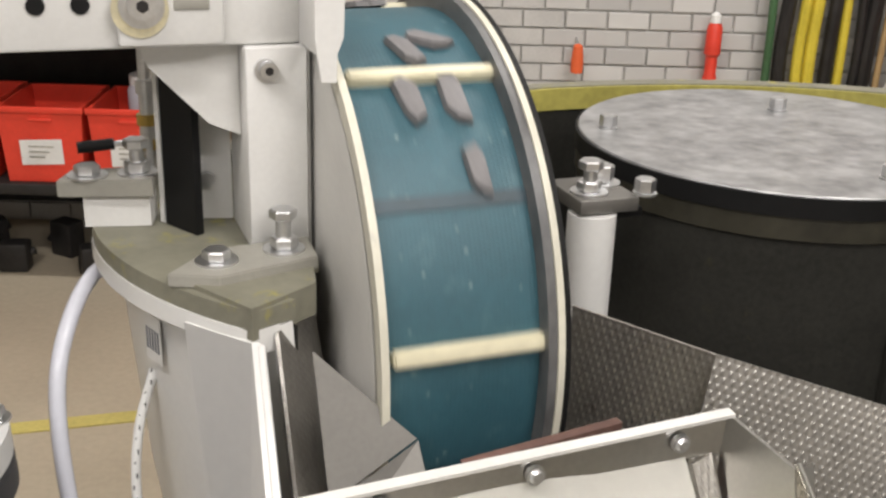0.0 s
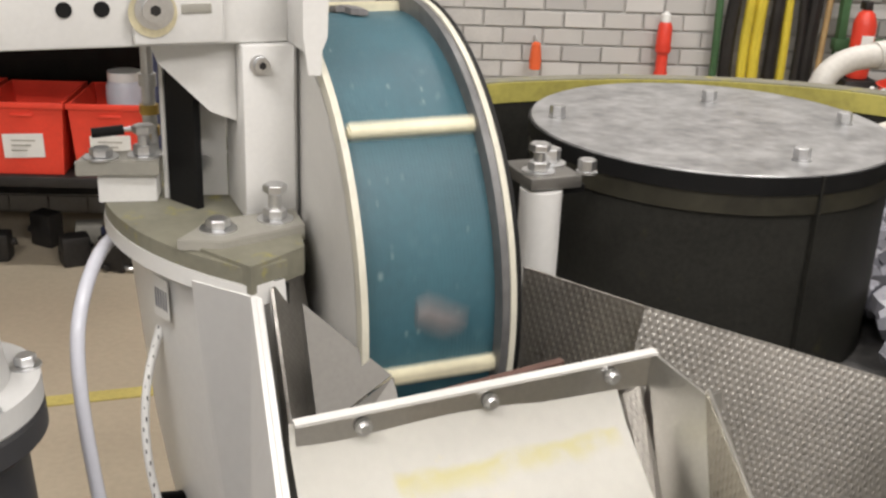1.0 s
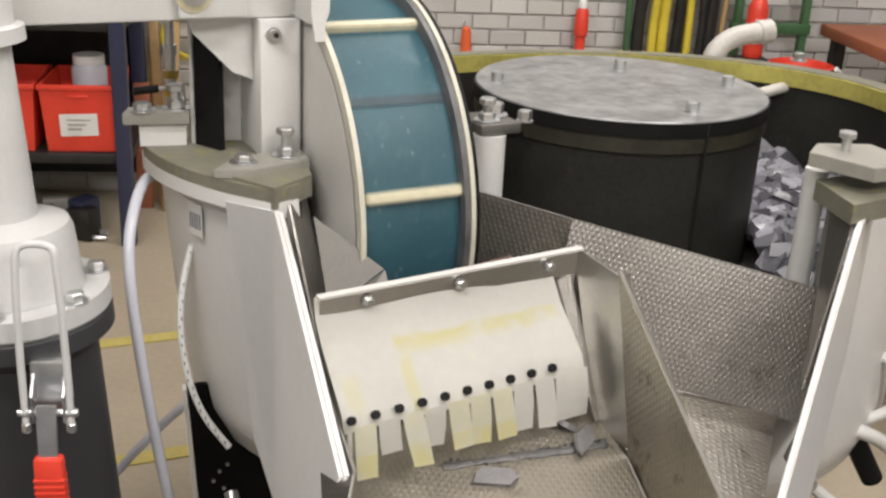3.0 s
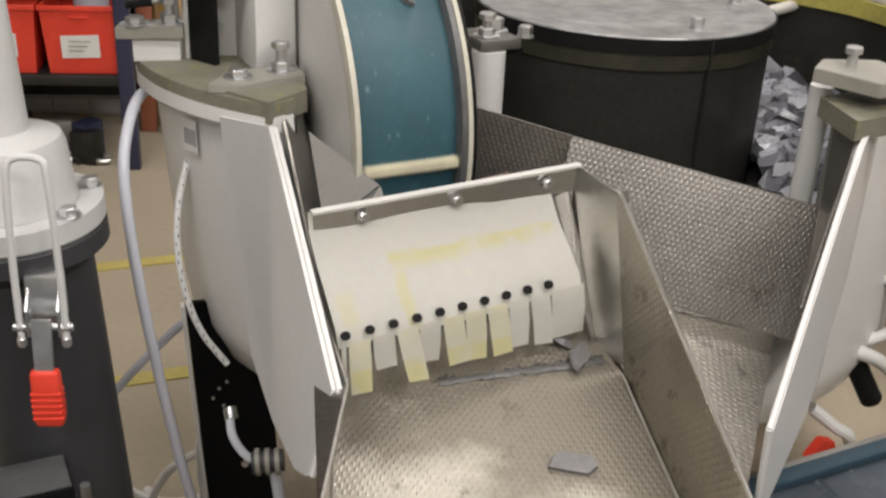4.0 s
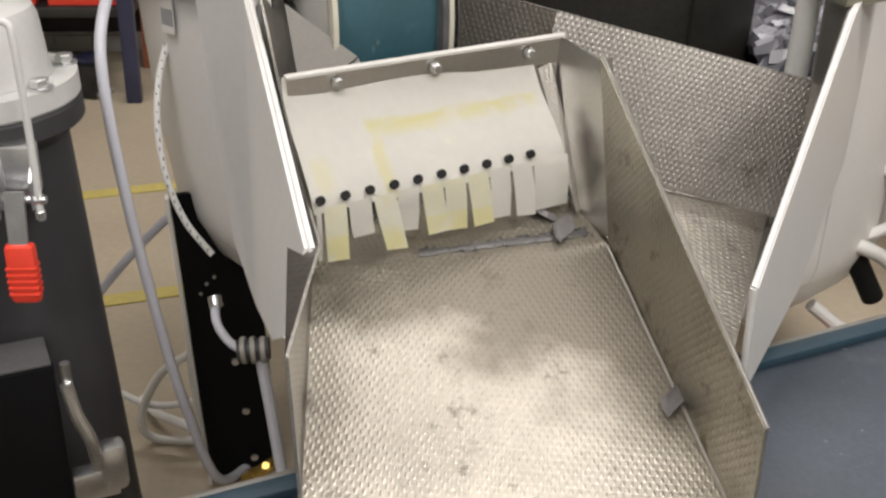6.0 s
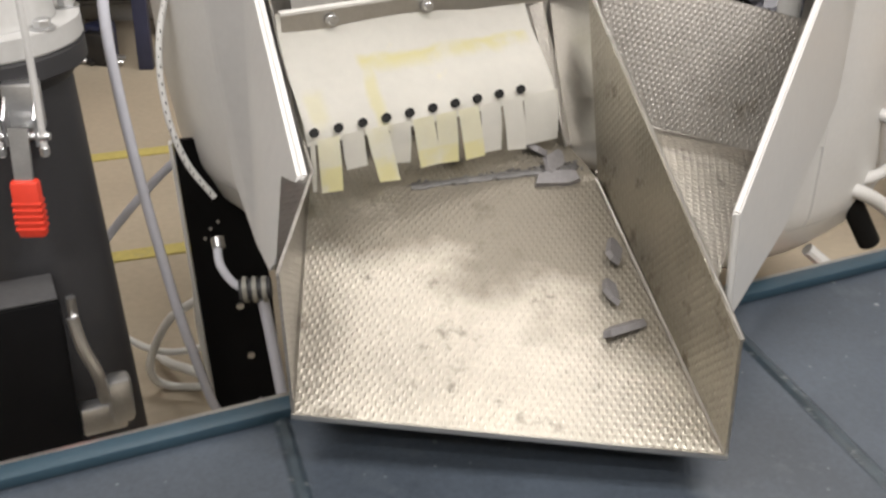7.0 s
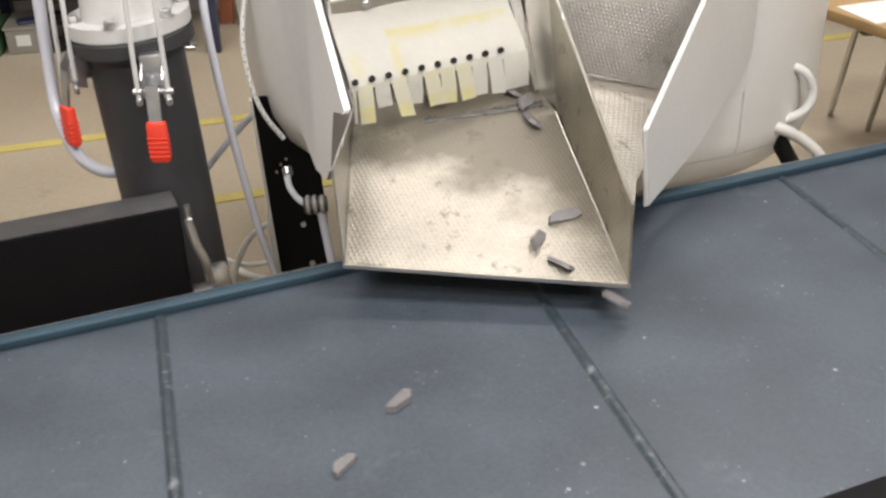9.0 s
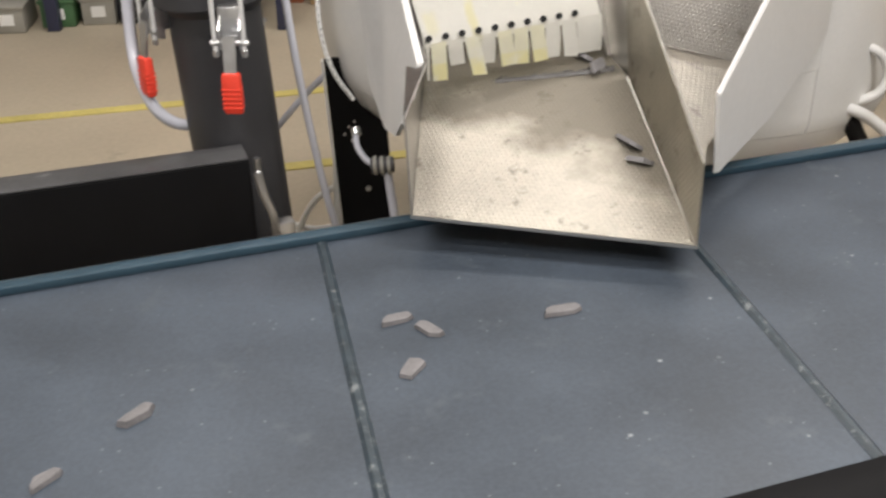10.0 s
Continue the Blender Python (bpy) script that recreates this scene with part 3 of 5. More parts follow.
def rim_fittings():
    # clamping plates on the rim
    for pts, top, thick in (([(0.056, 1.466), (0.138, 1.446), (0.149, 1.493), (0.070, 1.497)], 0.885, 0.016), ([(0.131, 1.306), (0.171, 1.289), (0.257, 1.311), (0.260, 1.362), (0.171, 1.352)], 0.850, 0.0115), ([(0.846, 1.056), (0.889, 1.087), (0.96, 1.06), (0.95, 0.97), (0.874, 0.970)], 0.861, 0.0185)):
        bm = sheet([(u, v, top) for u, v in pts], thick)
        bmesh.ops.bevel(bm, geom=bm.edges[:], offset=0.0012, segments=2, affect="EDGES")
        single("clamping_plate", bm, GREY_PLATE, "grey steel clamping plate bolted on the tub rim", "plate", TURN, "clamping plates")
    single("plate_riser", sheet([(0.078, 1.468, 0.8685), (0.136, 1.456, 0.8685), (0.146, 1.490, 0.8685), (0.082, 1.493, 0.8685)], 0.0300), FRAME_WHITE, "pale grey riser under the clamping plate", "riser", TURN)
    single("rim_shelf", sheet([(u, v, 0.8372) for u, v in ((0.096, 1.50), (0.100, 1.44), (0.120, 1.385), (0.165, 1.330), (0.262, 1.330), (0.262, 1.62), (0.115, 1.62))], 0.010), OLIVE, "grey shelf plate inside the tub rim", "shelf plate", TURN)
    for u, v, z, rise in ((0.084, 1.474, 0.885, 0.0), (0.128, 1.472, 0.885, 0.022), (0.174, 1.323, 0.850, 0.0), (0.233, 1.335, 0.850, 0.026), (0.897, 1.045, 0.861, 0.034), (0.935, 1.0, 0.861, 0.006)):
        bolt(at(u, v, z, 17), 0.0120, rise, "long zinc set bolt with locking nut" if rise else "zinc hex bolt on a clamping plate")
    # end blocks of the rim beside the spout
    single("rim_end_block", sheet([(0.150, 1.300, 0.842), (0.186, 1.238, 0.842), (0.246, 1.275, 0.842), (0.262, 1.36, 0.842), (0.17, 1.36, 0.842)], 0.028), OLIVE, "grey rim end block stained with yellow mastic", "rim block", TURN, "rim blocks")
    single("rim_end_block", sheet([(0.83, 0.955, 0.842), (0.95, 0.965, 0.842), (0.985, 1.06, 0.842), (0.86, 1.05, 0.842)], 0.026), OLIVE, "grey rim end block stained with yellow mastic", "rim block", TURN, "rim blocks")
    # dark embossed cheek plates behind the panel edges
    single("cheek_plate", sheet([(0.205, 1.245, 0.815), (0.252, 1.33, 0.815), (0.262, 1.20, 0.58), (0.185, 1.02, 0.60)], 0.003), CHUTE_WALL_SHADED, "embossed steel cheek plate inside the spout", "cheek plate", TURN, "cheek plates")
    single("cheek_plate", sheet([(0.845, 0.965, 0.815), (0.90, 1.06, 0.815), (0.90, 1.06, 0.60), (0.76, 0.92, 0.62)], 0.003), CHUTE_WALL_SHADED, "embossed steel cheek plate inside the spout", "cheek plate", TURN, "cheek plates")
    single("white_post", rod((0.912, 1.10, 0.60), (0.912, 1.10, 0.838), 0.016, 20), WHITE, "white round post beside the loose chips", "post", TURN)
    g = thing("guide_plate", "folded stainless guide plate beside the wheel", "guide plate", TURN)
    part("blade", sheet([(0.230, 1.225, 0.806), (0.226, 1.160, 0.708), (0.294, 1.157, 0.755)], 0.003), DULL_STEEL, g)
    part("foot", sheet([(0.2945, 1.1555, 0.7542), (0.2265, 1.1585, 0.7072), (0.232, 1.125, 0.698), (0.296, 1.135, 0.728)], 0.003), DULL_STEEL, g)
    single("brown_strip", sheet([(0.320, 1.122, 0.747), (0.320, 1.122, 0.640), (0.452, 1.122, 0.640), (0.452, 1.122, 0.761)], 0.009), RUST, "rusty brown strip behind the apron angle", "strip", TURN)
    h = thing("clamp_lever", "small steel lever with a black grip", "lever", TURN)
    part("arm", rod((0.142, 1.496, 0.908), (0.108, 1.498, 0.907), 0.0028, 10), ZINC, h)
    part("stem", rod((0.142, 1.490, 0.884), (0.142, 1.496, 0.910), 0.0036, 10), ZINC, h)
    part("grip", rod((0.111, 1.498, 0.907), (0.078, 1.499, 0.905), 0.0055, 14), BLACK_RUBBER, h, "black grip")
    c = thing("hydraulic_fitting", "stack of zinc fittings with brass rings", "fitting", TURN)
    for k, (r, z0, z1, mt) in enumerate(((0.010, 0.838, 0.885, PIPE_GREY), (0.013, 0.885, 0.900, BRASS), (0.010, 0.900, 0.92, ZINC), (0.013, 0.92, 0.935, BRASS), (0.009, 0.935, 0.965, ZINC), (0.012, 0.965, 0.985, ZINC), (0.008, 0.985, 1.03, ZINC), (0.011, 1.03, 1.05, ZINC))):
        part("ring", rod((0.152, 1.60, 0.838 + 0.72 * (z0 - 0.838)), (0.152, 1.60, 0.838 + 0.72 * (z1 - 0.838)), r * 0.85, 14), mt, c)


rim_fittings()


def tub_label():
    t = thing("type_label", "white type label with dark lettering on the tub", "label", TURN)
    a = 192
    p = rim_at(a, 1.004)
    q = rim_at(a + 5, 1.004)
    d = Vector((q[0] - p[0], q[1] - p[1], 0))
    n = Vector((d.y, -d.x, 0)).normalized() * -0.001
    lo, hi = Vector((p[0], p[1], 0.742)), Vector((p[0], p[1], 0.786))
    part("paper", sheet([lo + d * 0.12, lo + d * 0.8, hi + d * 0.8, hi + d * 0.12], 0.001), WHITE, t)
    for k in range(5):
        b0 = Vector((p[0], p[1], 0.752)) + d * (0.18 + 0.125 * k) - n * 0.4
        part("text_bar", sheet([b0, b0 + d * 0.06, b0 + d * 0.06 + Vector((0, 0, 0.021)), b0 + Vector((0, 0, 0.021))], 0.0022), LETTER_BLUE, t)


tub_label()


# ---- wheel ----
WU0, WU1, WV, WZ, WR_ = 0.271, 0.424, 1.451, 0.768, 0.280


def wheel():
    t = thing("screen_wheel", "bucket wheel with blue screen mesh and ivory cross bars", "wheel", TURN @ pose(WU0, WV, WZ))
    m = pose(0, 0, 0, 0, 90, 0)
    w = WU1 - WU0
    ring = lambda r0, r1, a, b: revolve([(r0, a), (r1, a), (r1, b), (r0, b)], 96, close=True)
    screen = ring(0.250, 0.262, 0.010, w - 0.008)
    uvl = screen.loops.layers.uv.verify()
    for f in screen.faces:
        a0 = math.atan2(f.calc_center_median().y, f.calc_center_median().x)
        for lp in f.loops:
            d = math.atan2(lp.vert.co.y, lp.vert.co.x) - a0
            lp[uvl].uv = (0.262 * (a0 + (d + math.pi) % (2 * math.pi) - math.pi), lp.vert.co.z)
    part("screen", screen, MESH_BLUE, t, "blue woven screen", m)
    part("side_disc", revolve([(0.06, 0.0), (0.264, 0.0), (0.264, 0.004), (0.06, 0.004)], 96, close=True), SATIN, t, "pale steel side disc", m)
    part("rim", ring(0.260, 0.2785, 0.0, 0.0065), RIM_PALE, t, "ivory rim", m)
    part("rim", ring(0.248, 0.2795, w - 0.014, w - 0.006), RIM_DARK, t, "steel rim", m)
    part("rim_edge", ring(0.266, 0.2815, w - 0.006, w), RIM_PALE, t, "pale rim edge", m)
    part("tyre", ring(0.270, 0.2825, w, w + 0.0045), BLACK_RUBBER, t, "black rubber tyre", m)
    part("far_disc", revolve([(0.06, w - 0.001), (0.27, w - 0.001), (0.27, w + 0.001), (0.06, w + 0.001)], 96, close=True), STEEL, t, "", m)
    part("hub", rod((-0.02, 0, 0), (w + 0.02, 0, 0), 0.065, 32), STEEL, t)
    for k in range(7):
        a = radians(29.2 + 360 / 7 * k)
        c = Vector((0, -math.cos(a), math.sin(a)))
        s = Vector((0, math.sin(a), math.cos(a)))
        bm = bmesh.new()
        mm = Matrix.Translation(c * 0.2655 + Vector((w / 2, 0, 0))) @ Matrix((Vector((1, 0, 0)), s, c)).transposed().to_4x4()
        r = bmesh.ops.create_cube(bm, size=1, matrix=mm @ Matrix.Diagonal((w - 0.024, 0.013, 0.013, 1)))
        bmesh.ops.bevel(bm, geom=bm.edges[:], offset=0.002, segments=2, affect="EDGES")
        part("cross_bar", bm, IVORY, t)
        if k != 2:
            continue
        a2 = a + radians(360 / 14)
        c = Vector((0, -math.cos(a2), math.sin(a2)))
        s = Vector((0, math.sin(a2), math.cos(a2)))
        bm = bmesh.new()
        mm = Matrix.Translation(c * 0.2605 + Vector((w / 2, 0, 0))) @ Matrix((Vector((1, 0, 0)), s, c)).transposed().to_4x4()
        bmesh.ops.create_cube(bm, size=1, matrix=mm @ Matrix.Diagonal((w - 0.024, 0.012, 0.006, 1)))
        part("seam_strip", bm, SEAM_DARK, t, "dark seam under the mesh")
    return t


RIM_PALE = mat("pale_worn_rim", (0.56, 0.54, 0.45), 0.45, 0, 0.12, 18, 140, 0.05, ((0.36, 0.35, 0.32), 0.1))
# darker steel than the pale rim beside it
RIM_DARK = mat("dark_steel_rim", (0.13, 0.13, 0.13), 0.45, 0.3, 0.3, 25, 150, 0.05)
SEAM_DARK = mat("dark_seam", (0.03, 0.055, 0.07), 0.5, 0, 0.2, 20, 120, 0.1)
wheel_ob = wheel()


def support():
    t = thing("wheel_support", "white powder-coated post and cross beam holding the wheel", "machine frame", TURN)
    part("post", box(0.212, 1.370, 0.838, 0.264, 1.455, 1.0165, 0.002), FRAME_WHITE, t)
    part("post_web", sheet([(0.168, 1.470, 0.838), (0.2115, 1.458, 0.838), (0.2115, 1.458, 1.016), (0.168, 1.470, 1.016)], 0.004), FRAME_WHITE, t)
    part("guide_strip", sheet([(0.150, 1.460, 0.838), (0.172, 1.420, 0.838), (0.172, 1.420, 1.016), (0.150, 1.460, 1.016)], 0.008), BLACK_RUBBER, t, "black guide strip")
    part("guide_cover", sheet([(0.1455, 1.466, 0.838), (0.1485, 1.462, 0.838), (0.1485, 1.462, 1.016), (0.1455, 1.466, 1.016)], 0.006), FRAME_WHITE, t)
    part("gusset", sheet([(0.130, 1.408, 1.016), (0.137, 1.408, 0.996), (0.185, 1.402, 0.946), (0.2115, 1.400, 0.935), (0.2115, 1.400, 1.016)], 0.004), FRAME_WHITE, t)
    part("stay", tube([(0.184, 1.466, 0.975), (0.180, 1.455, 0.97), (0.180, 1.455, 0.900), (0.184, 1.466, 0.893)], 0.003, 8), FRAME_WHITE, t)
    part("skirt", sheet([(0.2665, 1.38, 0.60), (0.2665, 1.38, 1.016), (0.2665, 1.52, 1.016), (0.2665, 1.52, 0.60)], 0.002), FRAME_WHITE, t)
    part("beam", box(-0.85, 1.378, 1.017, 0.264, 1.52, 1.17, 0.004), FRAME_WHITE, t)
    part("end_tab", sheet([(0.252, 1.295, 1.0365), (0.257, 1.295, 1.002), (0.269, 1.295, 1.001), (0.270, 1.295, 1.024), (0.275, 1.295, 1.0365), (0.277, 1.295, 1.106), (0.252, 1.295, 1.106)], 0.005), FRAME_WHITE, t)
    part("tab_web", box(0.259, 1.300, 1.018, 0.264, 1.3775, 1.106, 0.001), FRAME_WHITE, t)
    br = part("slotted_bracket", box(0.112, 1.368, 1.020, 0.196, 1.3775, 1.17, 0.004), FRAME_WHITE, t)
    # raised grey patch stands in for the slot's shaded recess
    part("slot", box(0.156, 1.3665, 1.049, 0.184, 1.3685, 1.058, 0.0008), GREY_PLATE, br, "grey recess of the slot")
    for u in (0.053, 0.086):
        # black disc put in for the dark inside of the bolt hole
        part("dark_bolt_hole_disc", rod((u, 1.3785, 1.053), (u, 1.3765, 1.053), 0.0072, 18), BLACK_RUBBER, t)
    b = part("clamp_bolt", rod((0.130, 1.3685, 1.050), (0.130, 1.3665, 1.050), 0.0222, 32), PASSIVATED, t, "yellow-passivated washer")
    part("flat_washer", rod((0.131, 1.3665, 1.053), (0.131, 1.3640, 1.053), 0.0178, 28), ZINC, b)
    part("socket_head", rod((0.131, 1.3640, 1.054), (0.131, 1.3560, 1.054), 0.0115, 24), ZINC, b)
    part("socket", rod((0.131, 1.3565, 1.054), (0.131, 1.3555, 1.054), 0.0052, 6), DARK, b)
    p = part("socket_screw", rod((0.228, 1.3705, 0.998), (0.228, 1.3675, 0.998), 0.0095, 22), ZINC, t)
    part("socket_head", rod((0.230, 1.3675, 0.998), (0.230, 1.361, 0.998), 0.0075, 20), ZINC, p)
    part("socket", rod((0.230, 1.3615, 0.998), (0.230, 1.3605, 0.998), 0.0038, 6), DARK, p)
    part("nut", hexagon(0.008, 0.006, pose(0.190, 1.462, 0.878, 90, 0, -15)), ZINC, t)
    part("axle", rod((0.266, WV, WZ), (0.275, WV, WZ), 0.03, 24), ZINC, t)
    return t


support()


# ---- black drum inside the tub, loose chips, pipes ----
def drum():
    cu, cv, r = 0.875, 1.518, 0.243
    t = thing("black_drum", "black ribbed drum with a swirled grey metal lid", "drum", TURN @ pose(cu, cv, 0))
    bm = bmesh.new()
    n = 220
    lo, hi = [], []
    for k in range(n):
        a = 2 * math.pi * k / n
        rr = r - 0.006 - (0.0015 if k % 2 else 0)
        lo.append(bm.verts.new((rr * math.cos(a), rr * math.sin(a), 0.57))), hi.append(bm.verts.new((rr * math.cos(a), rr * math.sin(a), 0.834)))
    for k in range(n):
        bm.faces.new((lo[k], lo[(k + 1) % n], hi[(k + 1) % n], hi[k]))
    bm.faces.new(lo[::-1]), bm.faces.new(hi)
    part("body", bm, BLACK_TANK, t)
    part("lid_edge", revolve([(0.02, 0.838), (r, 0.838), (r, 0.859), (0.02, 0.859)], 72, close=True), BLACK_RUBBER, t, "black lid edge")
    part("tape_band", revolve([(r - 0.004, 0.812), (r - 0.0025, 0.813), (r - 0.0025, 0.8375), (r - 0.004, 0.8375)], 72, close=True), TAPE, t, "dark olive tape under the lid")
    part("lid", revolve([(0.001, 0.8595), (r - 0.003, 0.8595), (r - 0.004, 0.8615), (0.001, 0.8615)], 72), LID_GREY, t, "swirl-brushed grey lid plate")
    part("seam", box(-0.012, -r - 0.0012, 0.58, -0.009, -r + 0.006, 0.860), BLACK_TANK, t)
    return t


drum()
for wx, wy in ((0.352, 1.847), (0.508, 1.734), (0.383, 1.551), (0.110, 1.480), (0.113, 1.732)):
    bolt(pose(wx, wy, 0.8615, 0, 0, 20), 0.0105, 0.0, "zinc hex bolt on the grey drum lid", "lid bolts", 1.15, 1.35)


def brackets():
    b = thing("drum_bracket", "grey bracket plate joining wheel guard and drum", "bracket", TURN)
    part("plate", box(0.524, 1.350, 0.847, 0.588, 1.425, 0.862, 0.002), DULL_STEEL, b, "dull steel plate")
    part("pad", box(0.548, 1.362, 0.8365, 0.60, 1.44, 0.8465, 0.002), BLACK_RUBBER, b, "black rubber pad")
    single("white_standpipe", rod((0.545, 1.365, 0.57), (0.545, 1.365, 0.8455), 0.024, 28), WHITE, "white plastic standpipe behind the wheel", "pipe", TURN)
    for u, v, rise in ((0.545, 1.375, 0.022), (0.572, 1.40, 0.008)):
        bolt(at(u, v, 0.862, 11), 0.0125, rise, "zinc set bolt on the bracket plate")
    p = thing("overflow_pipe", "weathered grey plastic pipe with a bend over the rim", "pipe", TURN)
    part("bend", tube([(1.30, 1.80, 0.70), (1.302, 1.80, 0.80), (1.318, 1.80, 0.845), (1.36, 1.80, 0.868), (1.42, 1.79, 0.878)], 0.021, 18), PIPE_GREY, p)
    part("collar", rod((1.41, 1.792, 0.876), (1.44, 1.788, 0.880), 0.024, 20), PIPE_GREY, p)
    bolt(at(1.435, 1.69, 0.838, 5), 0.011, 0.006, "zinc hex bolt on the tub rim")
    q = thing("cross_pipe", "grey pipe between drum and tub wall", "pipe", TURN)
    part("pipe", rod((1.09, 1.58, 0.785), (1.36, 1.64, 0.800), 0.011, 16), PIPE_GREY, q)
    part("union", rod((1.105, 1.584, 0.786), (1.135, 1.59, 0.788), 0.016, 16), PIPE_GREY, q)


brackets()


def chip_mesh(seed):
    """One broken plastic chip: an uneven slab, two to five centimetres."""
    r = random.Random(seed)
    bm = bmesh.new()
    L, W, H = r.uniform(0.020, 0.027), r.uniform(0.008, 0.0118), r.uniform(0.005, 0.0085)
    outline = ((-1.0, -0.75), (0.55, -1.0), (1.0, -0.25), (0.85, 0.9), (-0.5, 1.0), (-1.0, 0.3))
    n = len(outline)
    top, bot = [], []
    for x, y in outline:
        x, y = L * (x + r.uniform(-0.15, 0.15)), W * (y + r.uniform(-0.2, 0.2))
        top.append(bm.verts.new((x * 0.93, y * 0.88, H * r.uniform(0.8, 1.1)))), bot.append(bm.verts.new((x, y, 0)))
    bm.faces.new(top), bm.faces.new(bot[::-1])
    for k in range(n):
        bm.faces.new((bot[k], bot[(k + 1) % n], top[(k + 1) % n], top[k]))
    me = finish(bm, "chip", CHIP, False)
    return me


CHIPS = [chip_mesh(s) for s in range(9)]


def heap():
    """Loose chips lying deep in the tub, beyond the drum."""
    r = random.Random(11)
    bm = bmesh.new()
    for k in range(1500):
        u, v = r.uniform(0.90, 1.41), r.uniform(1.0, 1.86)
        if ((u - TU) / (TA * 0.93)) ** 2 + ((v - TV) / (TB * 0.93)) ** 2 > 1 or (u - 0.865) ** 2 + (v - 1.53) ** 2 < 0.25**2:
            continue
        if v < 1.478 and u < 1.125 - (1.478 - v) * 0.55:
            continue
        z = 0.622 + 0.06 * max(0.0, v - 1.15) + 0.05 * noise.noise((u * 5, v * 5, 0)) + r.uniform(0, 0.018)
        m = Matrix.LocRotScale((u, v, z), Euler((r.uniform(-0.8, 0.8), r.uniform(-0.8, 0.8), r.uniform(0, 6.3))), (r.uniform(0.8, 1.35),) * 3)
        n0 = len(bm.verts)
        bm.from_mesh(CHIPS[k % len(CHIPS)])
        bm.verts.ensure_lookup_table()
        for vert in bm.verts[n0:]:
            vert.co = m @ (vert.co * Vector((0.85, 1.6, 2.4)))
    me = bpy.data.meshes.new("loose_chips")
    bm.to_mesh(me)
    bm.free()
    me.materials.append(HEAP)
    ob = new("loose_chips", me)
    ob.matrix_world = TURN
    tagged(ob, "heap of broken grey plastic chips in the tub", "chips", kind="stuff")
    # flat dark sheet that closes the gaps under the chips
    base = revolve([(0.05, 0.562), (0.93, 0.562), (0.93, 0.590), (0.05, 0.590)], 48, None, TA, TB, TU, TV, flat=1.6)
    single("heap_sheet", base, GRIT, "dark flat sheet under the loose chips", "grit", TURN, kind="stuff")


def heap_material():
    m = mat("loose_chip_grey", (0.30, 0.30, 0.33), 0.28, 0, 0.15, 25, 160, 0.1)
    nt = m.node_tree
    g = nt.nodes.new("ShaderNodeNewGeometry")
    col = ramp(nt, g.outputs["Random Per Island"], [(0.0, (0.05, 0.05, 0.06)), (0.45, (0.17, 0.17, 0.19)), (1.0, (0.36, 0.36, 0.40))])
    nt.links.new(col, nt.nodes["Principled BSDF"].inputs["Base Color"])
    return m


HEAP = heap_material()
heap()

# ---- conveyor ----
BU0, BU1, BV0, BV1, BZ, BR = -2.10, 2.126, 0.139, 0.852, 0.420, 0.030
LOOP = 2 * (BU1 - BU0) + 2 * math.pi * BR
SPEED = 0.402


def on_loop(s):
    """The pose of a point of the belt, s metres after the start of its upper run, which goes towards -u."""
    s %= LOOP
    top = BU1 - BU0
    if s < top:
        return pose(BU1 - s, 0, BZ)
    s -= top
    if s < math.pi * BR:
        a = s / BR
        return pose(BU0 - BR * math.sin(a), 0, BZ - BR + BR * math.cos(a), 0, -math.degrees(a), 0)
    s -= math.pi * BR
    if s < top:
        return pose(BU0 + s, 0, BZ - 2 * BR, 0, -180, 0)
    a = (s - top) / BR
    return pose(BU1 + BR * math.sin(a), 0, BZ - BR - BR * math.cos(a), 0, -180 - math.degrees(a), 0)


def conveyor():
    t = thing("belt_conveyor", "blue-grey belt conveyor with dark side frame", "conveyor", TURN)
    bm = bmesh.new()
    steps = [k * (BU1 - BU0) / 8 for k in range(8)]
    ss = steps + [BU1 - BU0 + math.pi * BR * k / 8 for k in range(8)]
    ss += [BU1 - BU0 + math.pi * BR + x for x in steps] + [2 * (BU1 - BU0) + math.pi * BR * (1 + k / 8) for k in range(8)]
    rings = []
    for s in ss:
        m = on_loop(s)
        rings.append([bm.verts.new(m @ Vector((0, v, z))) for v, z in ((BV0, 0), (BV1, 0), (BV1, -0.003), (BV0, -0.003))])
    for a, b in zip(rings, rings[1:] + rings[:1]):
        for k in range(4):
            bm.faces.new((a[k], a[(k + 1) % 4], b[(k + 1) % 4], b[k]))
    part("belt", bm, BELT_BLUE, t)
    part("belt_edge", box(BU0, BV1 - 0.020, BZ + 0.0005, BU1, BV1 + 0.004, BZ + 0.013, 0.002), BELT_EDGE, t, "raised blue edge strip")
    part("side_rail", box(BU0, BV1 + 0.006, BZ - 0.085, BU1, BV1 + 0.022, BZ + 0.004, 0.002), STEEL, t, "aluminium side rail")
    part("side_rail", box(BU0, BV0 - 0.075, BZ - 0.10, BU1, BV0 - 0.003, BZ + 0.012, 0.003), BLACK_BOX, t, "black side rail")
    part("slider_bed", box(BU0 + 0.05, BV0 + 0.01, BZ - 0.045, BU1 - 0.05, BV1 - 0.01, BZ - 0.006), STEEL, t)
    for u in (BU0, BU1):
        part("roller", rod((u, BV0, BZ - BR), (u, BV1, BZ - BR), BR - 0.004, 24), STEEL, t)
    for u in (BU0 + 0.3, BU1 - 0.3):
        for v in (BV0 - 0.06, BV1 + 0.008):
            part("leg", box(u - 0.02, v, 0, u + 0.02, v + 0.014, BZ - 0.06), BLACK_BOX, t)
    return t


conveyor()


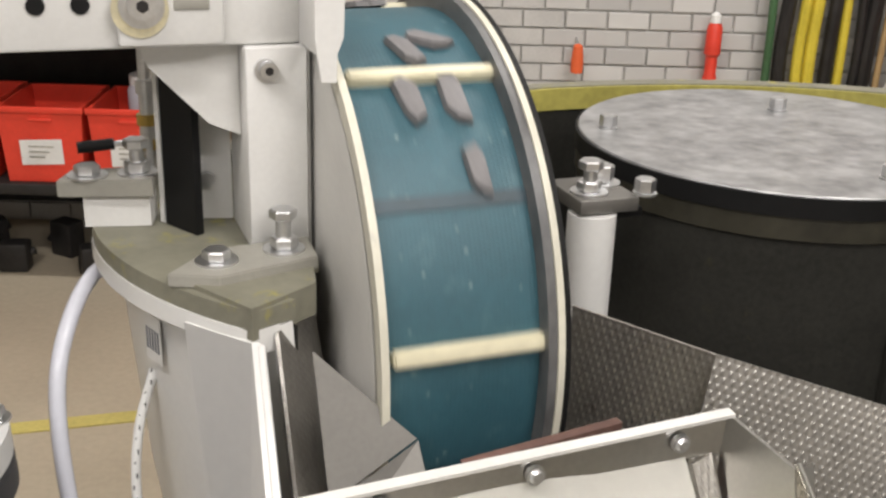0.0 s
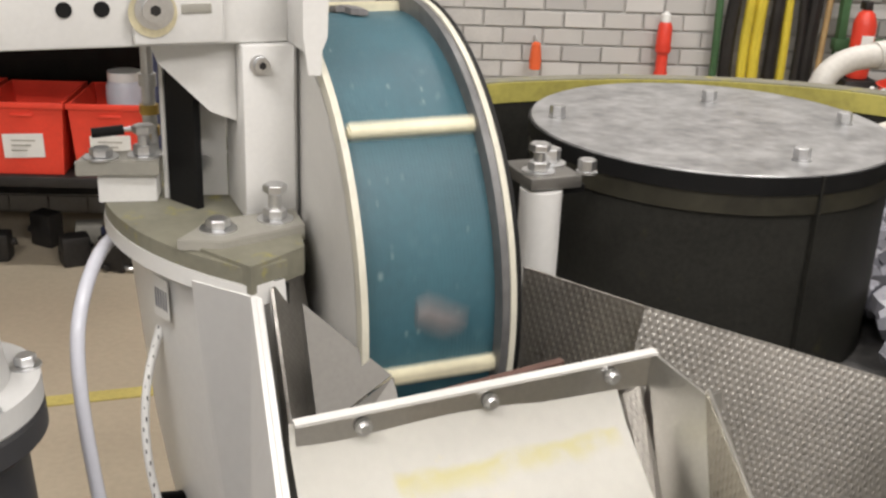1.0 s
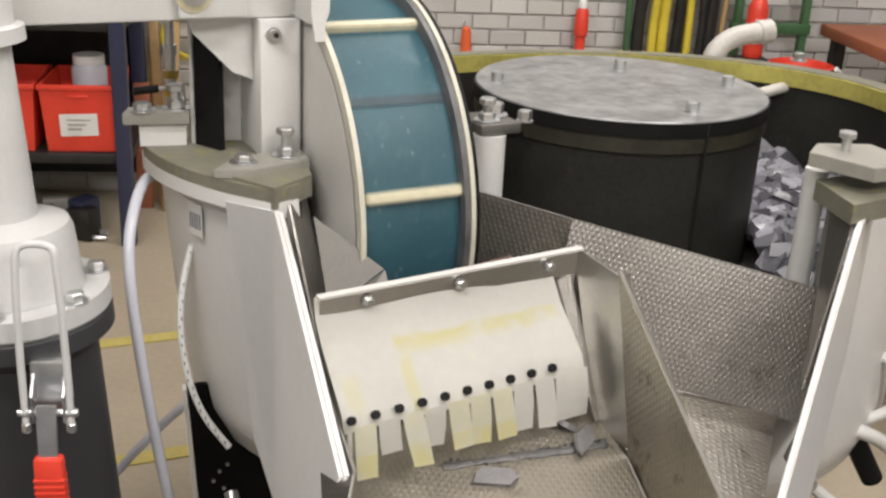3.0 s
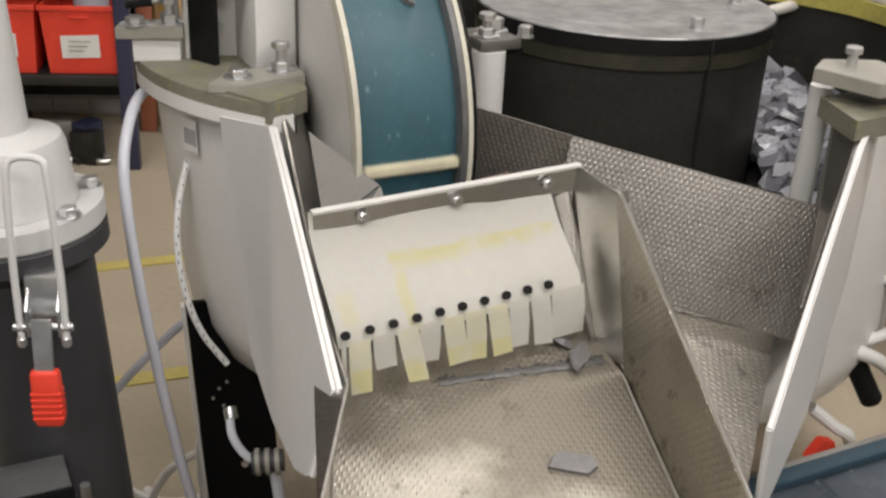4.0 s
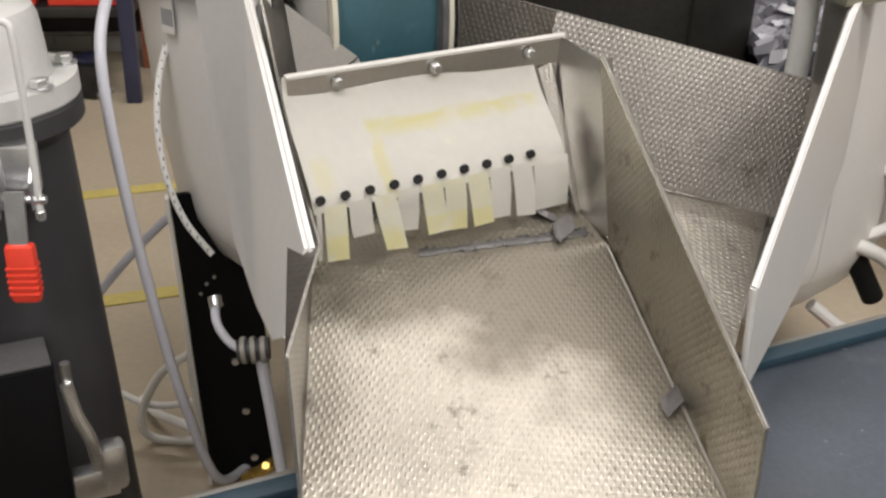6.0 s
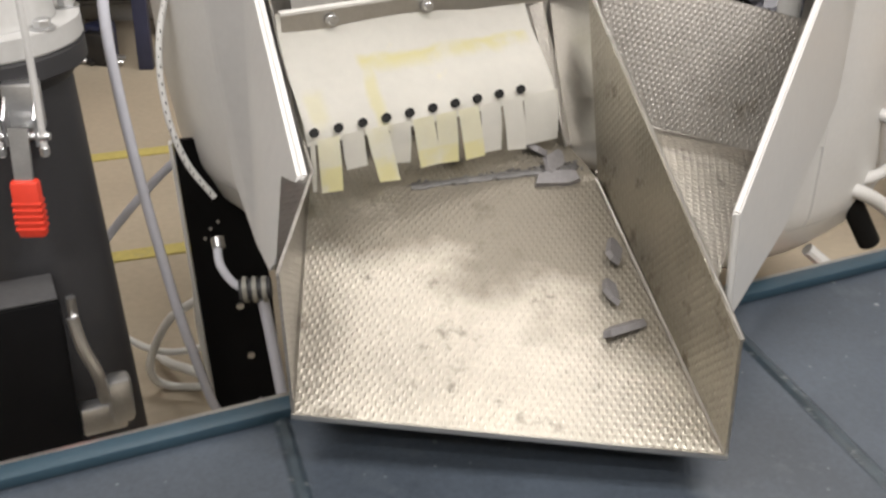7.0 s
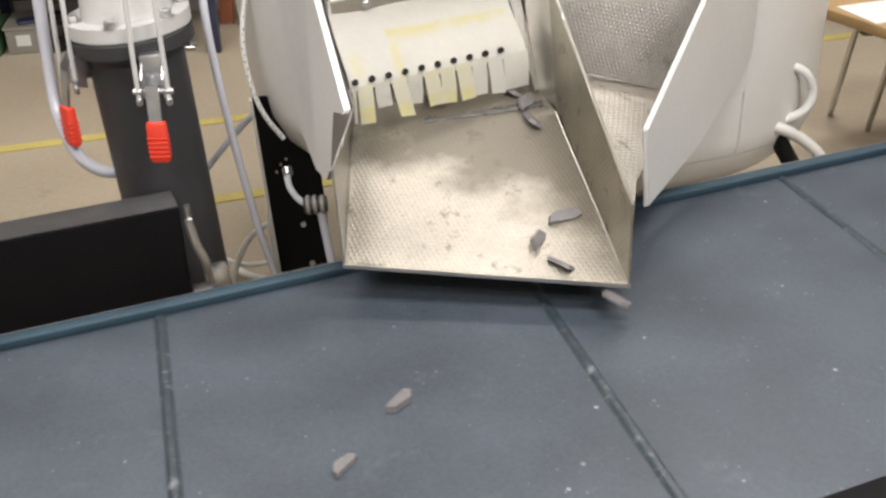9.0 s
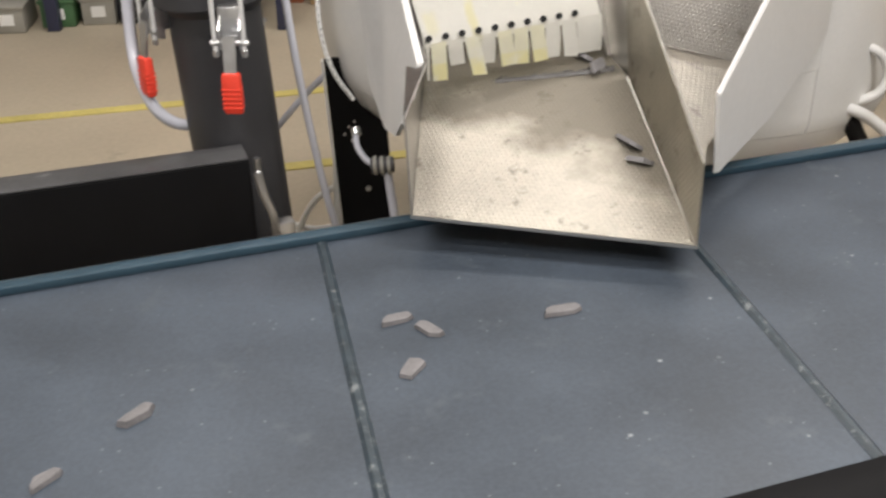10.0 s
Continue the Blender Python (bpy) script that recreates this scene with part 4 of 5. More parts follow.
def cleats():
    """The cross joints of the belt, each a thin raised strip that runs with it."""
    made = []
    for k in range(16):
        bm = bmesh.new()
        for v0 in range(12):
            a = BV0 + 0.004 + (BV1 - 0.024 - BV0) * v0 / 12
            b = BV0 + 0.004 + (BV1 - 0.024 - BV0) * (v0 + 1) / 12
            sh = lambda v: 0.13 * (v - 0.5)
            w = 0.0085
            vs = [bm.verts.new((sh(a) - w, a, 0.0006)), bm.verts.new((sh(a) + w, a, 0.0006)), bm.verts.new((sh(b) + w, b, 0.0006)), bm.verts.new((sh(b) - w, b, 0.0006))]
            tp = [bm.verts.new((sh(a) - w * 0.4, a, 0.004)), bm.verts.new((sh(a) + w * 0.4, a, 0.004)), bm.verts.new((sh(b) + w * 0.4, b, 0.004)), bm.verts.new((sh(b) - w * 0.4, b, 0.004))]
            for q in ((vs[0], vs[1], vs[2], vs[3]), (tp[0], tp[1], tp[2], tp[3]), (vs[0], tp[0], tp[3], vs[3]), (vs[1], tp[1], tp[2], vs[2])):
                bm.faces.new(q)
        made.append(single("belt_joint", bm, BELT_SEAM, "thin raised cross joint on the blue belt", "belt joint", TURN, "belt joints"))
    return made


CLEATS = cleats()


# ---- filter column with clamps, and the black box ----
def column():
    cx, cy = -0.533, 1.205
    t = thing("filter_column", "dark grey filter pipe with a pale flanged head", "filter", pose(cx, cy, 0.7, 0, -3.2, 0) @ pose(0, 0, -0.7))
    part("pipe", revolve([(0.081, -0.004), (0.081, 0.655), (0.092, 0.668), (0.092, 0.672), (0.06, 0.672)], 48), COLUMN_GREY, t)
    part("lower_flange", revolve([(0.05, 0.672), (0.100, 0.672), (0.103, 0.675), (0.103, 0.697), (0.100, 0.700), (0.05, 0.700)], 56), COLUMN_GREY, t, "dark grey flange")
    part("upper_flange", revolve([(0.05, 0.701), (0.101, 0.701), (0.103, 0.704), (0.103, 0.722), (0.103, 0.727), (0.05, 0.727)], 56), FLANGE_WHITE, t)
    part("head", revolve([(0.076, 0.7275), (0.074, 0.740), (0.071, 0.795), (0.067, 0.806), (0.055, 0.811), (0.034, 0.816)], 48), FLANGE_WHITE, t)
    part("riser", revolve([(0.034, 0.8155), (0.033, 1.012), (0.05, 1.014), (0.05, 1.03), (0.04, 1.032), (0.04, 1.34)], 40), FLANGE_WHITE, t)
    part("sight_window", box(-0.024, -0.039, 0.90, 0.010, -0.031, 0.945, 0.003), GREY_PLATE, t)
    for k in range(6):
        a = radians(25 + 60 * k)
        b = part("flange_bolt", hexagon(0.0105, 0.010, pose(0.091 * math.cos(a), 0.091 * math.sin(a), 0.729)), ZINC, t)
        part("washer", rod((0.091 * math.cos(a), 0.091 * math.sin(a), 0.7272), (0.091 * math.cos(a), 0.091 * math.sin(a), 0.729), 0.0145, 18), ZINC, b)
    return t


column()


def toggle(x, y, ang, label):
    """A hook clamp: base on the pipe, wire bail over the flange, red-gripped lever hanging down."""
    t = thing("toggle_clamp", label, "clamp", pose(x, y, 0, 0, 0, ang), "toggle clamps")
    part("base", box(-0.020, 0.004, 0.625, 0.020, 0.030, 0.685, 0.004), ZINC, t)
    for s in (-1, 1):
        part("cheek", sheet([(s * 0.017, 0.012, 0.610), (s * 0.017, -0.014, 0.618), (s * 0.017, -0.014, 0.650), (s * 0.017, 0.012, 0.680)], 0.003), ZINC, t)
        part("pin_nut", hexagon(0.007, 0.008, pose(s * 0.020, -0.008, 0.628, 0, 90 * s, 0)), ZINC, t)
        part("adjusting_nut", hexagon(0.0055, 0.010, pose(s * 0.024, -0.010, 0.606)), ZINC, t)
    part("pin", rod((-0.032, -0.008, 0.628), (0.032, -0.008, 0.628), 0.0045, 12), ZINC, t)
    part("bail", tube([(-0.024, -0.010, 0.605), (-0.024, -0.008, 0.70), (-0.021, -0.004, 0.80), (-0.014, 0.0, 0.822), (0.014, 0.0, 0.822), (0.021, -0.004, 0.80), (0.024, -0.008, 0.70), (0.024, -0.010, 0.605)], 0.0042, 10), FLANGE_WHITE, t, "pale wire bail")
    part("lever", sheet([(-0.011, -0.012, 0.640), (0.011, -0.012, 0.640), (0.010, -0.022, 0.575), (-0.010, -0.022, 0.575)], 0.005), ZINC, t)
    g = part("grip", box(-0.0165, -0.032, 0.510, 0.0165, -0.014, 0.582, 0.006), RED, t, "red ribbed plastic grip")
    for k in range(5):
        part("rib", box(-0.0168, -0.0328, 0.520 + 0.008 * k, 0.0168, -0.0135, 0.524 + 0.008 * k, 0.001), RED, g)


toggle(-0.484, 1.092, -2, "zinc toggle clamp with a red grip on the filter")
toggle(-0.632, 1.172, -50, "zinc toggle clamp with a red grip on the filter")


def black_box():
    t = thing("black_cabinet", "black steel control box beside the belt", "cabinet", TURN)
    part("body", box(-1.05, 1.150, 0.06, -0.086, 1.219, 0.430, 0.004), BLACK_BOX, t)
    part("top_edge", box(-1.05, 1.152, 0.4305, -0.088, 1.217, 0.434, 0.001), BOX_TOP, t, "scuffed grey top, lightened for its soft reflection")
    for u in (-1.0, -0.2):
        part("foot", box(u, 1.155, 0.0, u + 0.04, 1.205, 0.062), BLACK_BOX, t)
    l = thing("latch_clamp", "cast grey latch on the box end", "latch", TURN @ pose(-0.010, -0.017, 0.028))
    part("arm", tube([(-0.066, 1.160, 0.38), (-0.060, 1.152, 0.34), (-0.048, 1.148, 0.30), (-0.044, 1.15, 0.26)], 0.008, 10), ZINC, l)
    part("jaw", box(-0.040, 1.145, 0.22, -0.010, 1.175, 0.285, 0.008), ZINC, l)
    part("stud", rod((-0.064, 1.165, 0.375), (-0.064, 1.165, 0.405), 0.006, 10), ZINC, l)
    part("plate", box(-0.0745, 1.165, 0.2, -0.02, 1.19, 0.24, 0.003), ZINC, l)


black_box()


def leg_plate():
    t = thing("stand_plate", "black drilled stand plate under the tub", "stand")
    m = pose(-0.364, 1.375, 0.45, 0, -3, 6) @ pose(0, 0, -0.45)
    part("plate", sheet([(0.0, 0, 0.0), (0.110, 0, 0.0), (0.110, 0, 0.50), (0.0, 0, 0.50)], 0.008), BLACK_BOX, t, "", m)
    part("white_edge", box(-0.006, -0.012, 0.0, -0.001, 0.006, 0.50), WHITE, t, "white edge strip", m)
    for x, z in ((0.066, 0.130), (0.060, 0.222), (0.070, 0.04)):
        part("screw", rod((x, -0.008, z), (x, -0.0115, z), 0.0058, 14), ZINC, t, "", m)
    for x, z in ((0.024, 0.345), (0.034, 0.36), (0.046, 0.37), (0.038, 0.33)):
        part("small_screw", rod((x, -0.008, z), (x, -0.0105, z), 0.0026, 10), ZINC, t, "", m)
    for u, v in ((0.55, 1.60), (1.02, 1.60), (0.80, 1.38)):
        part("leg", box(u - 0.03, v - 0.03, 0.0, u + 0.03, v + 0.03, 0.40, 0.003), BLACK_BOX, t, "", TURN)
    f = thing("hose_fitting", "grey quick coupling on the stand", "coupling")
    part("body", rod((-0.270, 1.20, 0.352), (-0.228, 1.20, 0.356), 0.015, 18), COLUMN_GREY, f, "dark grey coupling body")
    for x in (-0.262, -0.249, -0.236):
        part("collar", rod((x - 0.003, 1.20, 0.3535), (x + 0.003, 1.20, 0.354), 0.018, 18), GREY_PLATE, f)
    part("elbow", tube([(-0.30, 1.245, 0.405), (-0.295, 1.215, 0.385), (-0.275, 1.20, 0.362), (-0.25, 1.20, 0.354)], 0.006, 10), HOSE, f)
    part("ring", rod((-0.300, 1.245, 0.41), (-0.297, 1.235, 0.40), 0.009, 14), ZINC, f)
    part("drop_hose", tube([(-0.240, 1.20, 0.340), (-0.232, 1.20, 0.27), (-0.220, 1.20, 0.15), (-0.205, 1.2, 0.0)], 0.0085, 10), HOSE, f)


leg_plate()


def hoses():
    def line(name, pts, r, material, label, cat="hose"):
        if name != "clear_hose":
            return single(name, tube(pts, r, 12), material, label, cat)
        h = thing(name, label, cat)
        part("tube", tube(pts, r, 12), material, h)
        a, b = Vector(pts[0]), Vector(pts[1])
        part("end_clip", rod(a, a.lerp(b, 0.16), r * 1.35, 14), ZINC, h, "zinc hose clip")
        return h

    line("clear_hose", [(-0.365, 1.50, 0.770), (-0.408, 1.42, 0.795), (-0.424, 1.345, 0.755), (-0.424, 1.31, 0.68), (-0.410, 1.30, 0.53), (-0.385, 1.30, 0.34), (-0.36, 1.30, 0.20), (-0.325, 1.32, 0.05), (-0.28, 1.4, 0.012)], 0.0075, HOSE, "clear plastic hose hanging from the tub rim")
    line("clear_hose", [(-0.30, 1.42, 0.50), (-0.38, 1.40, 0.45), (-0.48, 1.40, 0.34), (-0.56, 1.42, 0.22), (-0.66, 1.5, 0.06), (-0.8, 1.6, 0.011)], 0.0065, HOSE, "clear plastic hose sloping to the floor")
    line("grey_hose", [(-0.69, 1.215, 1.30), (-0.672, 1.21, 0.94), (-0.677, 1.21, 0.754), (-0.682, 1.205, 0.61), (-0.672, 1.18, 0.545), (-0.648, 1.165, 0.487), (-0.618, 1.175, 0.452), (-0.585, 1.20, 0.436)], 0.0108, HOSE, "pale grey hose running down to the black box")
    braid = thing("measuring_hose", "white hose with black dashes along the tub", "hose")
    pts = [(-0.350, 1.36, 0.720), (-0.362, 1.34, 0.67), (-0.366, 1.33, 0.61), (-0.358, 1.32, 0.545), (-0.338, 1.31, 0.490), (-0.305, 1.30, 0.445)]
    part("hose", tube(pts, 0.0046, 12), WIRE_WHITE, braid)
    for k in range(26):
        f = k / 26 * (len(pts) - 1)
        i = min(int(f), len(pts) - 2)
        p = Vector(pts[i]).lerp(Vector(pts[i + 1]), f - i) + Vector((-0.0012 + 0.0024 * (k % 2), -0.0044, 0))
        part("dash", box(p.x - 0.0006, p.y - 0.0008, p.z - 0.0024, p.x + 0.0006, p.y + 0.0005, p.z + 0.0024), BLACK_RUBBER, braid)
    line("white_cable", [(-0.30, 1.45, 0.25), (-0.36, 1.45, 0.20), (-0.42, 1.46, 0.15), (-0.46, 1.47, 0.06), (-0.44, 1.48, 0.010), (-0.34, 1.47, 0.010)], 0.007, WIRE_WHITE, "white cable looping to the floor", "cable")
    line("white_cable", [(-0.62, 1.55, 0.16), (-0.52, 1.50, 0.11), (-0.44, 1.47, 0.085), (-0.36, 1.46, 0.10), (-0.30, 1.45, 0.14)], 0.006, WIRE_WHITE, "thin white cable sagging between machine parts", "cable")
    line("white_cable", [(-0.48, 1.60, 0.008), (-0.44, 1.52, 0.03), (-0.38, 1.46, 0.045), (-0.33, 1.42, 0.03), (-0.28, 1.4, 0.09)], 0.008, WIRE_WHITE, "white cable coiled beside the stand", "cable")
    line("white_cable", [(-0.355, 1.42, 0.30), (-0.365, 1.43, 0.19), (-0.36, 1.44, 0.08), (-0.345, 1.45, 0.009)], 0.007, WIRE_WHITE, "white cable hanging beside the stand", "cable")
    b = thing("brass_valve", "small brass valve on the hose end", "valve")
    part("body", rod((-0.265, 1.30, 0.07), (-0.225, 1.30, 0.10), 0.010, 14), BRASS, b)
    part("tap", rod((-0.248, 1.30, 0.085), (-0.248, 1.275, 0.105), 0.006, 12), BRASS, b)
    part("nut", rod((-0.280, 1.30, 0.058), (-0.265, 1.30, 0.07), 0.013, 6), BRASS, b)
    part("foot", rod((-0.25, 1.30, 0.0), (-0.25, 1.30, 0.075), 0.004, 8), BRASS, b)
    # handles and drain under the right side of the tub
    h = thing("tub_handle", "white bent tube handle low on the tub", "handle", TURN)
    part("tube", tube([(1.125, 1.15, 0.500), (1.172, 1.12, 0.482), (1.197, 1.112, 0.440), (1.182, 1.112, 0.398), (1.13, 1.14, 0.368)], 0.0095, 12), WHITE, h)
    d = thing("drain_pipe", "white angled drain tube with a black sleeve", "drain", TURN)
    part("tube", tube([(1.06, 1.20, 0.375), (1.109, 1.115, 0.376), (1.172, 1.10, 0.343), (1.232, 1.09, 0.285), (1.27, 1.08, 0.20)], 0.012, 12), WHITE, d)
    part("sleeve", rod((1.122, 1.135, 0.366), (1.185, 1.12, 0.262), 0.018, 18), BLACK_RUBBER, d, "black rubber sleeve")
    part("clip", sheet([(1.035, 1.09, 0.200), (1.095, 1.09, 0.198), (1.085, 1.09, 0.222), (1.06, 1.09, 0.230)], 0.016), RED, d, "small red plastic clip")
    part("branch", tube([(1.06, 1.13, 0.27), (1.10, 1.11, 0.235), (1.13, 1.10, 0.21), (1.16, 1.10, 0.13)], 0.011, 10), WHITE, d)


hoses()


# ---- background: rack, bins, wall goods, table ----
def rack():
    t = thing("storage_rack", "dark blue steel storage rack against the brick wall", "rack", pose(0.065, 0, 0))
    for x in (-1.62, -0.79):
        for y in (3.20, 3.58):
            part("upright", box(x - 0.022, y - 0.02, 0, x + 0.022, y + 0.02, 1.35, 0.003), SHELF_BLUE, t)
    for z in (0.290, 0.68, 1.1):
        part("shelf", box(-1.64, 3.19, z - 0.03, -0.77, 3.60, z, 0.003), DARK, t)
    part("back_panel", box(-1.62, 3.61, 0.1, -0.8, 3.62, 1.3), DARK, t)

    def bin_(x, y, z, material, label, lab=True):
        b = thing("storage_bin", label, "bin", pose(x, y, z), "storage bins")
        bm = bmesh.new()
        w0, w1, d, h, th = 0.096, 0.109, 0.13, 0.200, 0.005
        lo = [(-w0, -d), (w0, -d), (w0, d), (-w0, d)]
        hi = [(-w1, -d - 0.012), (w1, -d - 0.012), (w1, d), (-w1, d)]
        a = [bm.verts.new((p, q, 0)) for p, q in lo]
        c = [bm.verts.new((p, q, h)) for p, q in hi]
        e = [bm.verts.new((p * 0.94, q * 0.95, h)) for p, q in hi]
        f = [bm.verts.new((p * 0.94, q * 0.95, 0.006)) for p, q in lo]
        for k in range(4):
            n = (k + 1) % 4
            bm.faces.new((a[k], a[n], c[n], c[k])), bm.faces.new((c[k], c[n], e[n], e[k])), bm.faces.new((e[k], e[n], f[n], f[k]))
        bm.faces.new(a[::-1]), bm.faces.new(f)
        part("body", bm, material, b)
        part("rim", box(-w1 - 0.004, -d - 0.018, h - 0.014, w1 + 0.004, -d - 0.011, h + 0.002, 0.002), material, b)
        part("grip", box(-0.03, -d - 0.016, h - 0.036, 0.03, -d - 0.010, h - 0.028, 0.002), material, b)
        if lab:
            lb = part("label", sheet([(-0.056, -d - 0.0060, 0.046), (0.052, -d - 0.0060, 0.050), (0.052, -d - 0.0135, 0.118), (-0.056, -d - 0.0135, 0.114)], 0.001), PAPER, b, "white paper label")
            for k in range(3):
                zz = 0.096 - 0.014 * k
                part("bar", box(-0.034, -d - 0.0125, zz, 0.030 - 0.012 * k, -d - 0.0108, zz + 0.003), GREY_PLATE, lb)

    bin_(-0.847, 3.34, 0.292, RED, "red plastic bin with a white label on the rack")
    bin_(-1.078, 3.34, 0.292, RED, "red plastic bin with a white label on the rack")
    bin_(-1.309, 3.36, 0.292, RED, "red plastic bin on the rack")
    bin_(-1.10, 3.36, 0.682, YELLOW_TUBE, "yellow plastic bin on the rack", False)
    bin_(-0.86, 3.36, 0.682, YELLOW_TUBE, "yellow plastic bin on the rack", False)
    j = thing("plastic_jar", "white plastic jar standing in a red bin", "jar", pose(-0.838, 3.36, 0.300))
    part("jar", revolve([(0.048, 0.0), (0.052, 0.01), (0.052, 0.21), (0.044, 0.225), (0.02, 0.228)], 28), HOSE, j)
    part("lid", revolve([(0.046, 0.226), (0.046, 0.25), (0.02, 0.252)], 28), PAPER, j, "white lid")
    r = random.Random(5)
    for k in range(11):
        x, y = r.uniform(-1.55, -0.85), r.uniform(3.25, 3.5)
        bm = box(-0.04, -0.03, 0, 0.04, 0.03, r.uniform(0.04, 0.12), 0.008)
        rod((-0.03, 0, 0.02), (0.05, 0.02, 0.05), 0.012, 10, bm=bm)
        single("hand_tool", bm, r.choice((DARK, DARK, GREY_PLATE, SHELF_BLUE)), "dark hand tool lying below the rack", "tool", pose(x, y, 0.0, 0, 0, r.uniform(0, 180)), "hand tools")
    for k in range(4):
        single("shackle", tube([(0, 0, 0.012), (0.04, 0.0, 0.014), (0.05, 0.03, 0.012), (0.03, 0.05, 0.014), (0.0, 0.045, 0.012)], 0.008, 8), r.choice((ZINC, DARK)), "steel lifting shackle on the floor", "shackle", pose(-0.95 + 0.05 * k, 3.24 + 0.03 * (k % 2), 0, 0, 0, 60 * k), "shackles")
    for k, (x, y, mt) in enumerate(((-1.72, 3.26, GREY_PLATE), (-1.56, 3.33, GREEN), (-1.42, 3.36, GREY_PLATE))):
        c = thing("storage_crate", "small grey crate on the floor by the wall" if mt is GREY_PLATE else "small green crate on the floor by the wall", "crate", pose(x, y, 0, 0, 0, 6), "floor crates")
        part("body", box(-0.06, -0.10, 0, 0.06, 0.10, 0.10, 0.006), mt, c)
        part("rim", box(-0.066, -0.106, 0.088, 0.066, 0.106, 0.1005, 0.003), mt, c)
        part("label", box(-0.025, -0.1012, 0.03, 0.025, -0.1002, 0.07), PAPER, c)
    for k, (x, w, h, mt, lean) in enumerate(((-0.70, 0.035, 1.15, WOOD, 2.0), (-0.66, 0.03, 0.9, WOOD, -1.5), (-0.72, 0.05, 0.42, BRICK_RED, 0.5), (-0.64, 0.045, 0.62, WOOD, 3))):
        single("plank", box(-w / 2, -0.01, 0, w / 2, 0.012, h, 0.002), mt, "wooden plank leaning on the wall", "plank", pose(x, 3.60 - 0.03 * k, 0, -4, lean, 0), "planks")
    single("cable_coil", tube([(0.07 * math.cos(a / 3) + 0.0015 * a, 0.012 * math.sin(a), 0.07 * math.sin(a / 3)) for a in range(40)], 0.008, 8, smooth=3), YELLOW_TUBE, "yellow cable coil on the brick wall", "cable coil", pose(-0.60, 3.66, 0.55))


rack()


def wall_goods():
    c = thing("warning_cone", "small orange cone hanging on the wall", "cone", pose(0.350, 3.66, 0.525), "wall cones")
    part("cone", revolve([(0.018, 0.0), (0.019, 0.03), (0.014, 0.078), (0.006, 0.084)], 24), ORANGE, c)
    part("hook", rod((0, 0.0, 0.08), (0, 0.06, 0.095), 0.003, 8), ZINC, c)
    e = thing("fire_lance", "red lance with white tip hung on the wall", "lance", pose(0.748, 3.67, 0.455) @ Matrix.Diagonal((0.8, 0.8, 0.9, 1)))
    part("body", revolve([(0.024, 0.0), (0.026, 0.01), (0.026, 0.075), (0.022, 0.085), (0.022, 0.14), (0.03, 0.15), (0.028, 0.235), (0.02, 0.25)], 20), RED, e)
    part("tip", revolve([(0.02, 0.251), (0.018, 0.275), (0.008, 0.285)], 20), PAPER, e, "white tip")
    part("band", revolve([(0.027, 0.035), (0.027, 0.052), (0.026, 0.053)], 20), YELLOW_TUBE, e, "yellow band")
    part("hook", rod((0, 0.0, 0.2), (0, 0.05, 0.2), 0.004, 8), ZINC, e)
    r = random.Random(9)
    specs = [(0.91, GREEN, 0.012), (0.955, DARK, 0.022), (1.005, YELLOW_TUBE, 0.016), (1.042, YELLOW_TUBE, 0.018), (1.085, DARK, 0.02), (1.128, YELLOW_TUBE, 0.014), (1.16, DARK, 0.014), (1.20, DARK, 0.022), (1.245, WOOD, 0.010)]
    for x, mt, rad in specs:
        pts = [(x + r.uniform(-0.006, 0.006), 3.66, 0.35), (x + r.uniform(-0.012, 0.012), 3.65, 0.6), (x + r.uniform(-0.01, 0.01), 3.65, 0.85), (x + 0.01, 3.67, 1.15)]
        nm = {id(GREEN): "green", id(DARK): "dark", id(YELLOW_TUBE): "yellow", id(WOOD): "wooden"}[id(mt)]
        single("hanging_sling", tube(pts, rad, 10), mt, nm + " lifting sling hanging on the brick wall", "sling", None, "wall slings")
    k = thing("tool_frame", "green steel tool frame against the wall", "frame")
    for x in (1.28, 1.52):
        part("post", box(x - 0.012, 3.60, 0, x + 0.012, 3.63, 1.1), GREEN, k)
    for z in (0.62, 0.80, 0.98):
        part("rail", box(1.26, 3.595, z, 1.54, 3.635, z + 0.035, 0.003), GREEN, k)
    x0 = thing("fire_extinguisher", "red fire extinguisher with a white label", "extinguisher", pose(1.30, 3.5, 0.56))
    part("stand", box(-0.05, -0.05, -0.56, 0.05, 0.05, -0.002, 0.004), DARK, x0)
    part("body", revolve([(0.03, 0.0), (0.034, 0.01), (0.034, 0.16), (0.024, 0.19), (0.012, 0.20)], 24), RED, x0)
    part("label", box(-0.018, -0.0365, 0.05, 0.018, -0.0345, 0.13), PAPER, x0)
    part("valve", box(-0.012, -0.012, 0.20, 0.012, 0.03, 0.225, 0.003), DARK, x0)
    t = thing("work_bench", "dark work bench with a red top by the wall", "bench")
    part("top", box(1.55, 3.05, 0.63, 2.5, 3.55, 0.67, 0.004), BRICK_RED, t, "red-brown worn bench top")
    for x in (1.6, 2.4):
        for y in (3.1, 3.5):
            part("leg", box(x - 0.02, y - 0.02, 0, x + 0.02, y + 0.02, 0.63), DARK, t)
    b = thing("red_basin", "red plastic basin with white handles on a trestle", "basin", pose(1.36, 3.25, 0.485))
    part("bowl", revolve([(0.07, 0.0), (0.095, 0.10), (0.102, 0.105), (0.096, 0.107), (0.068, 0.01)], 32, close=True), RED, b)
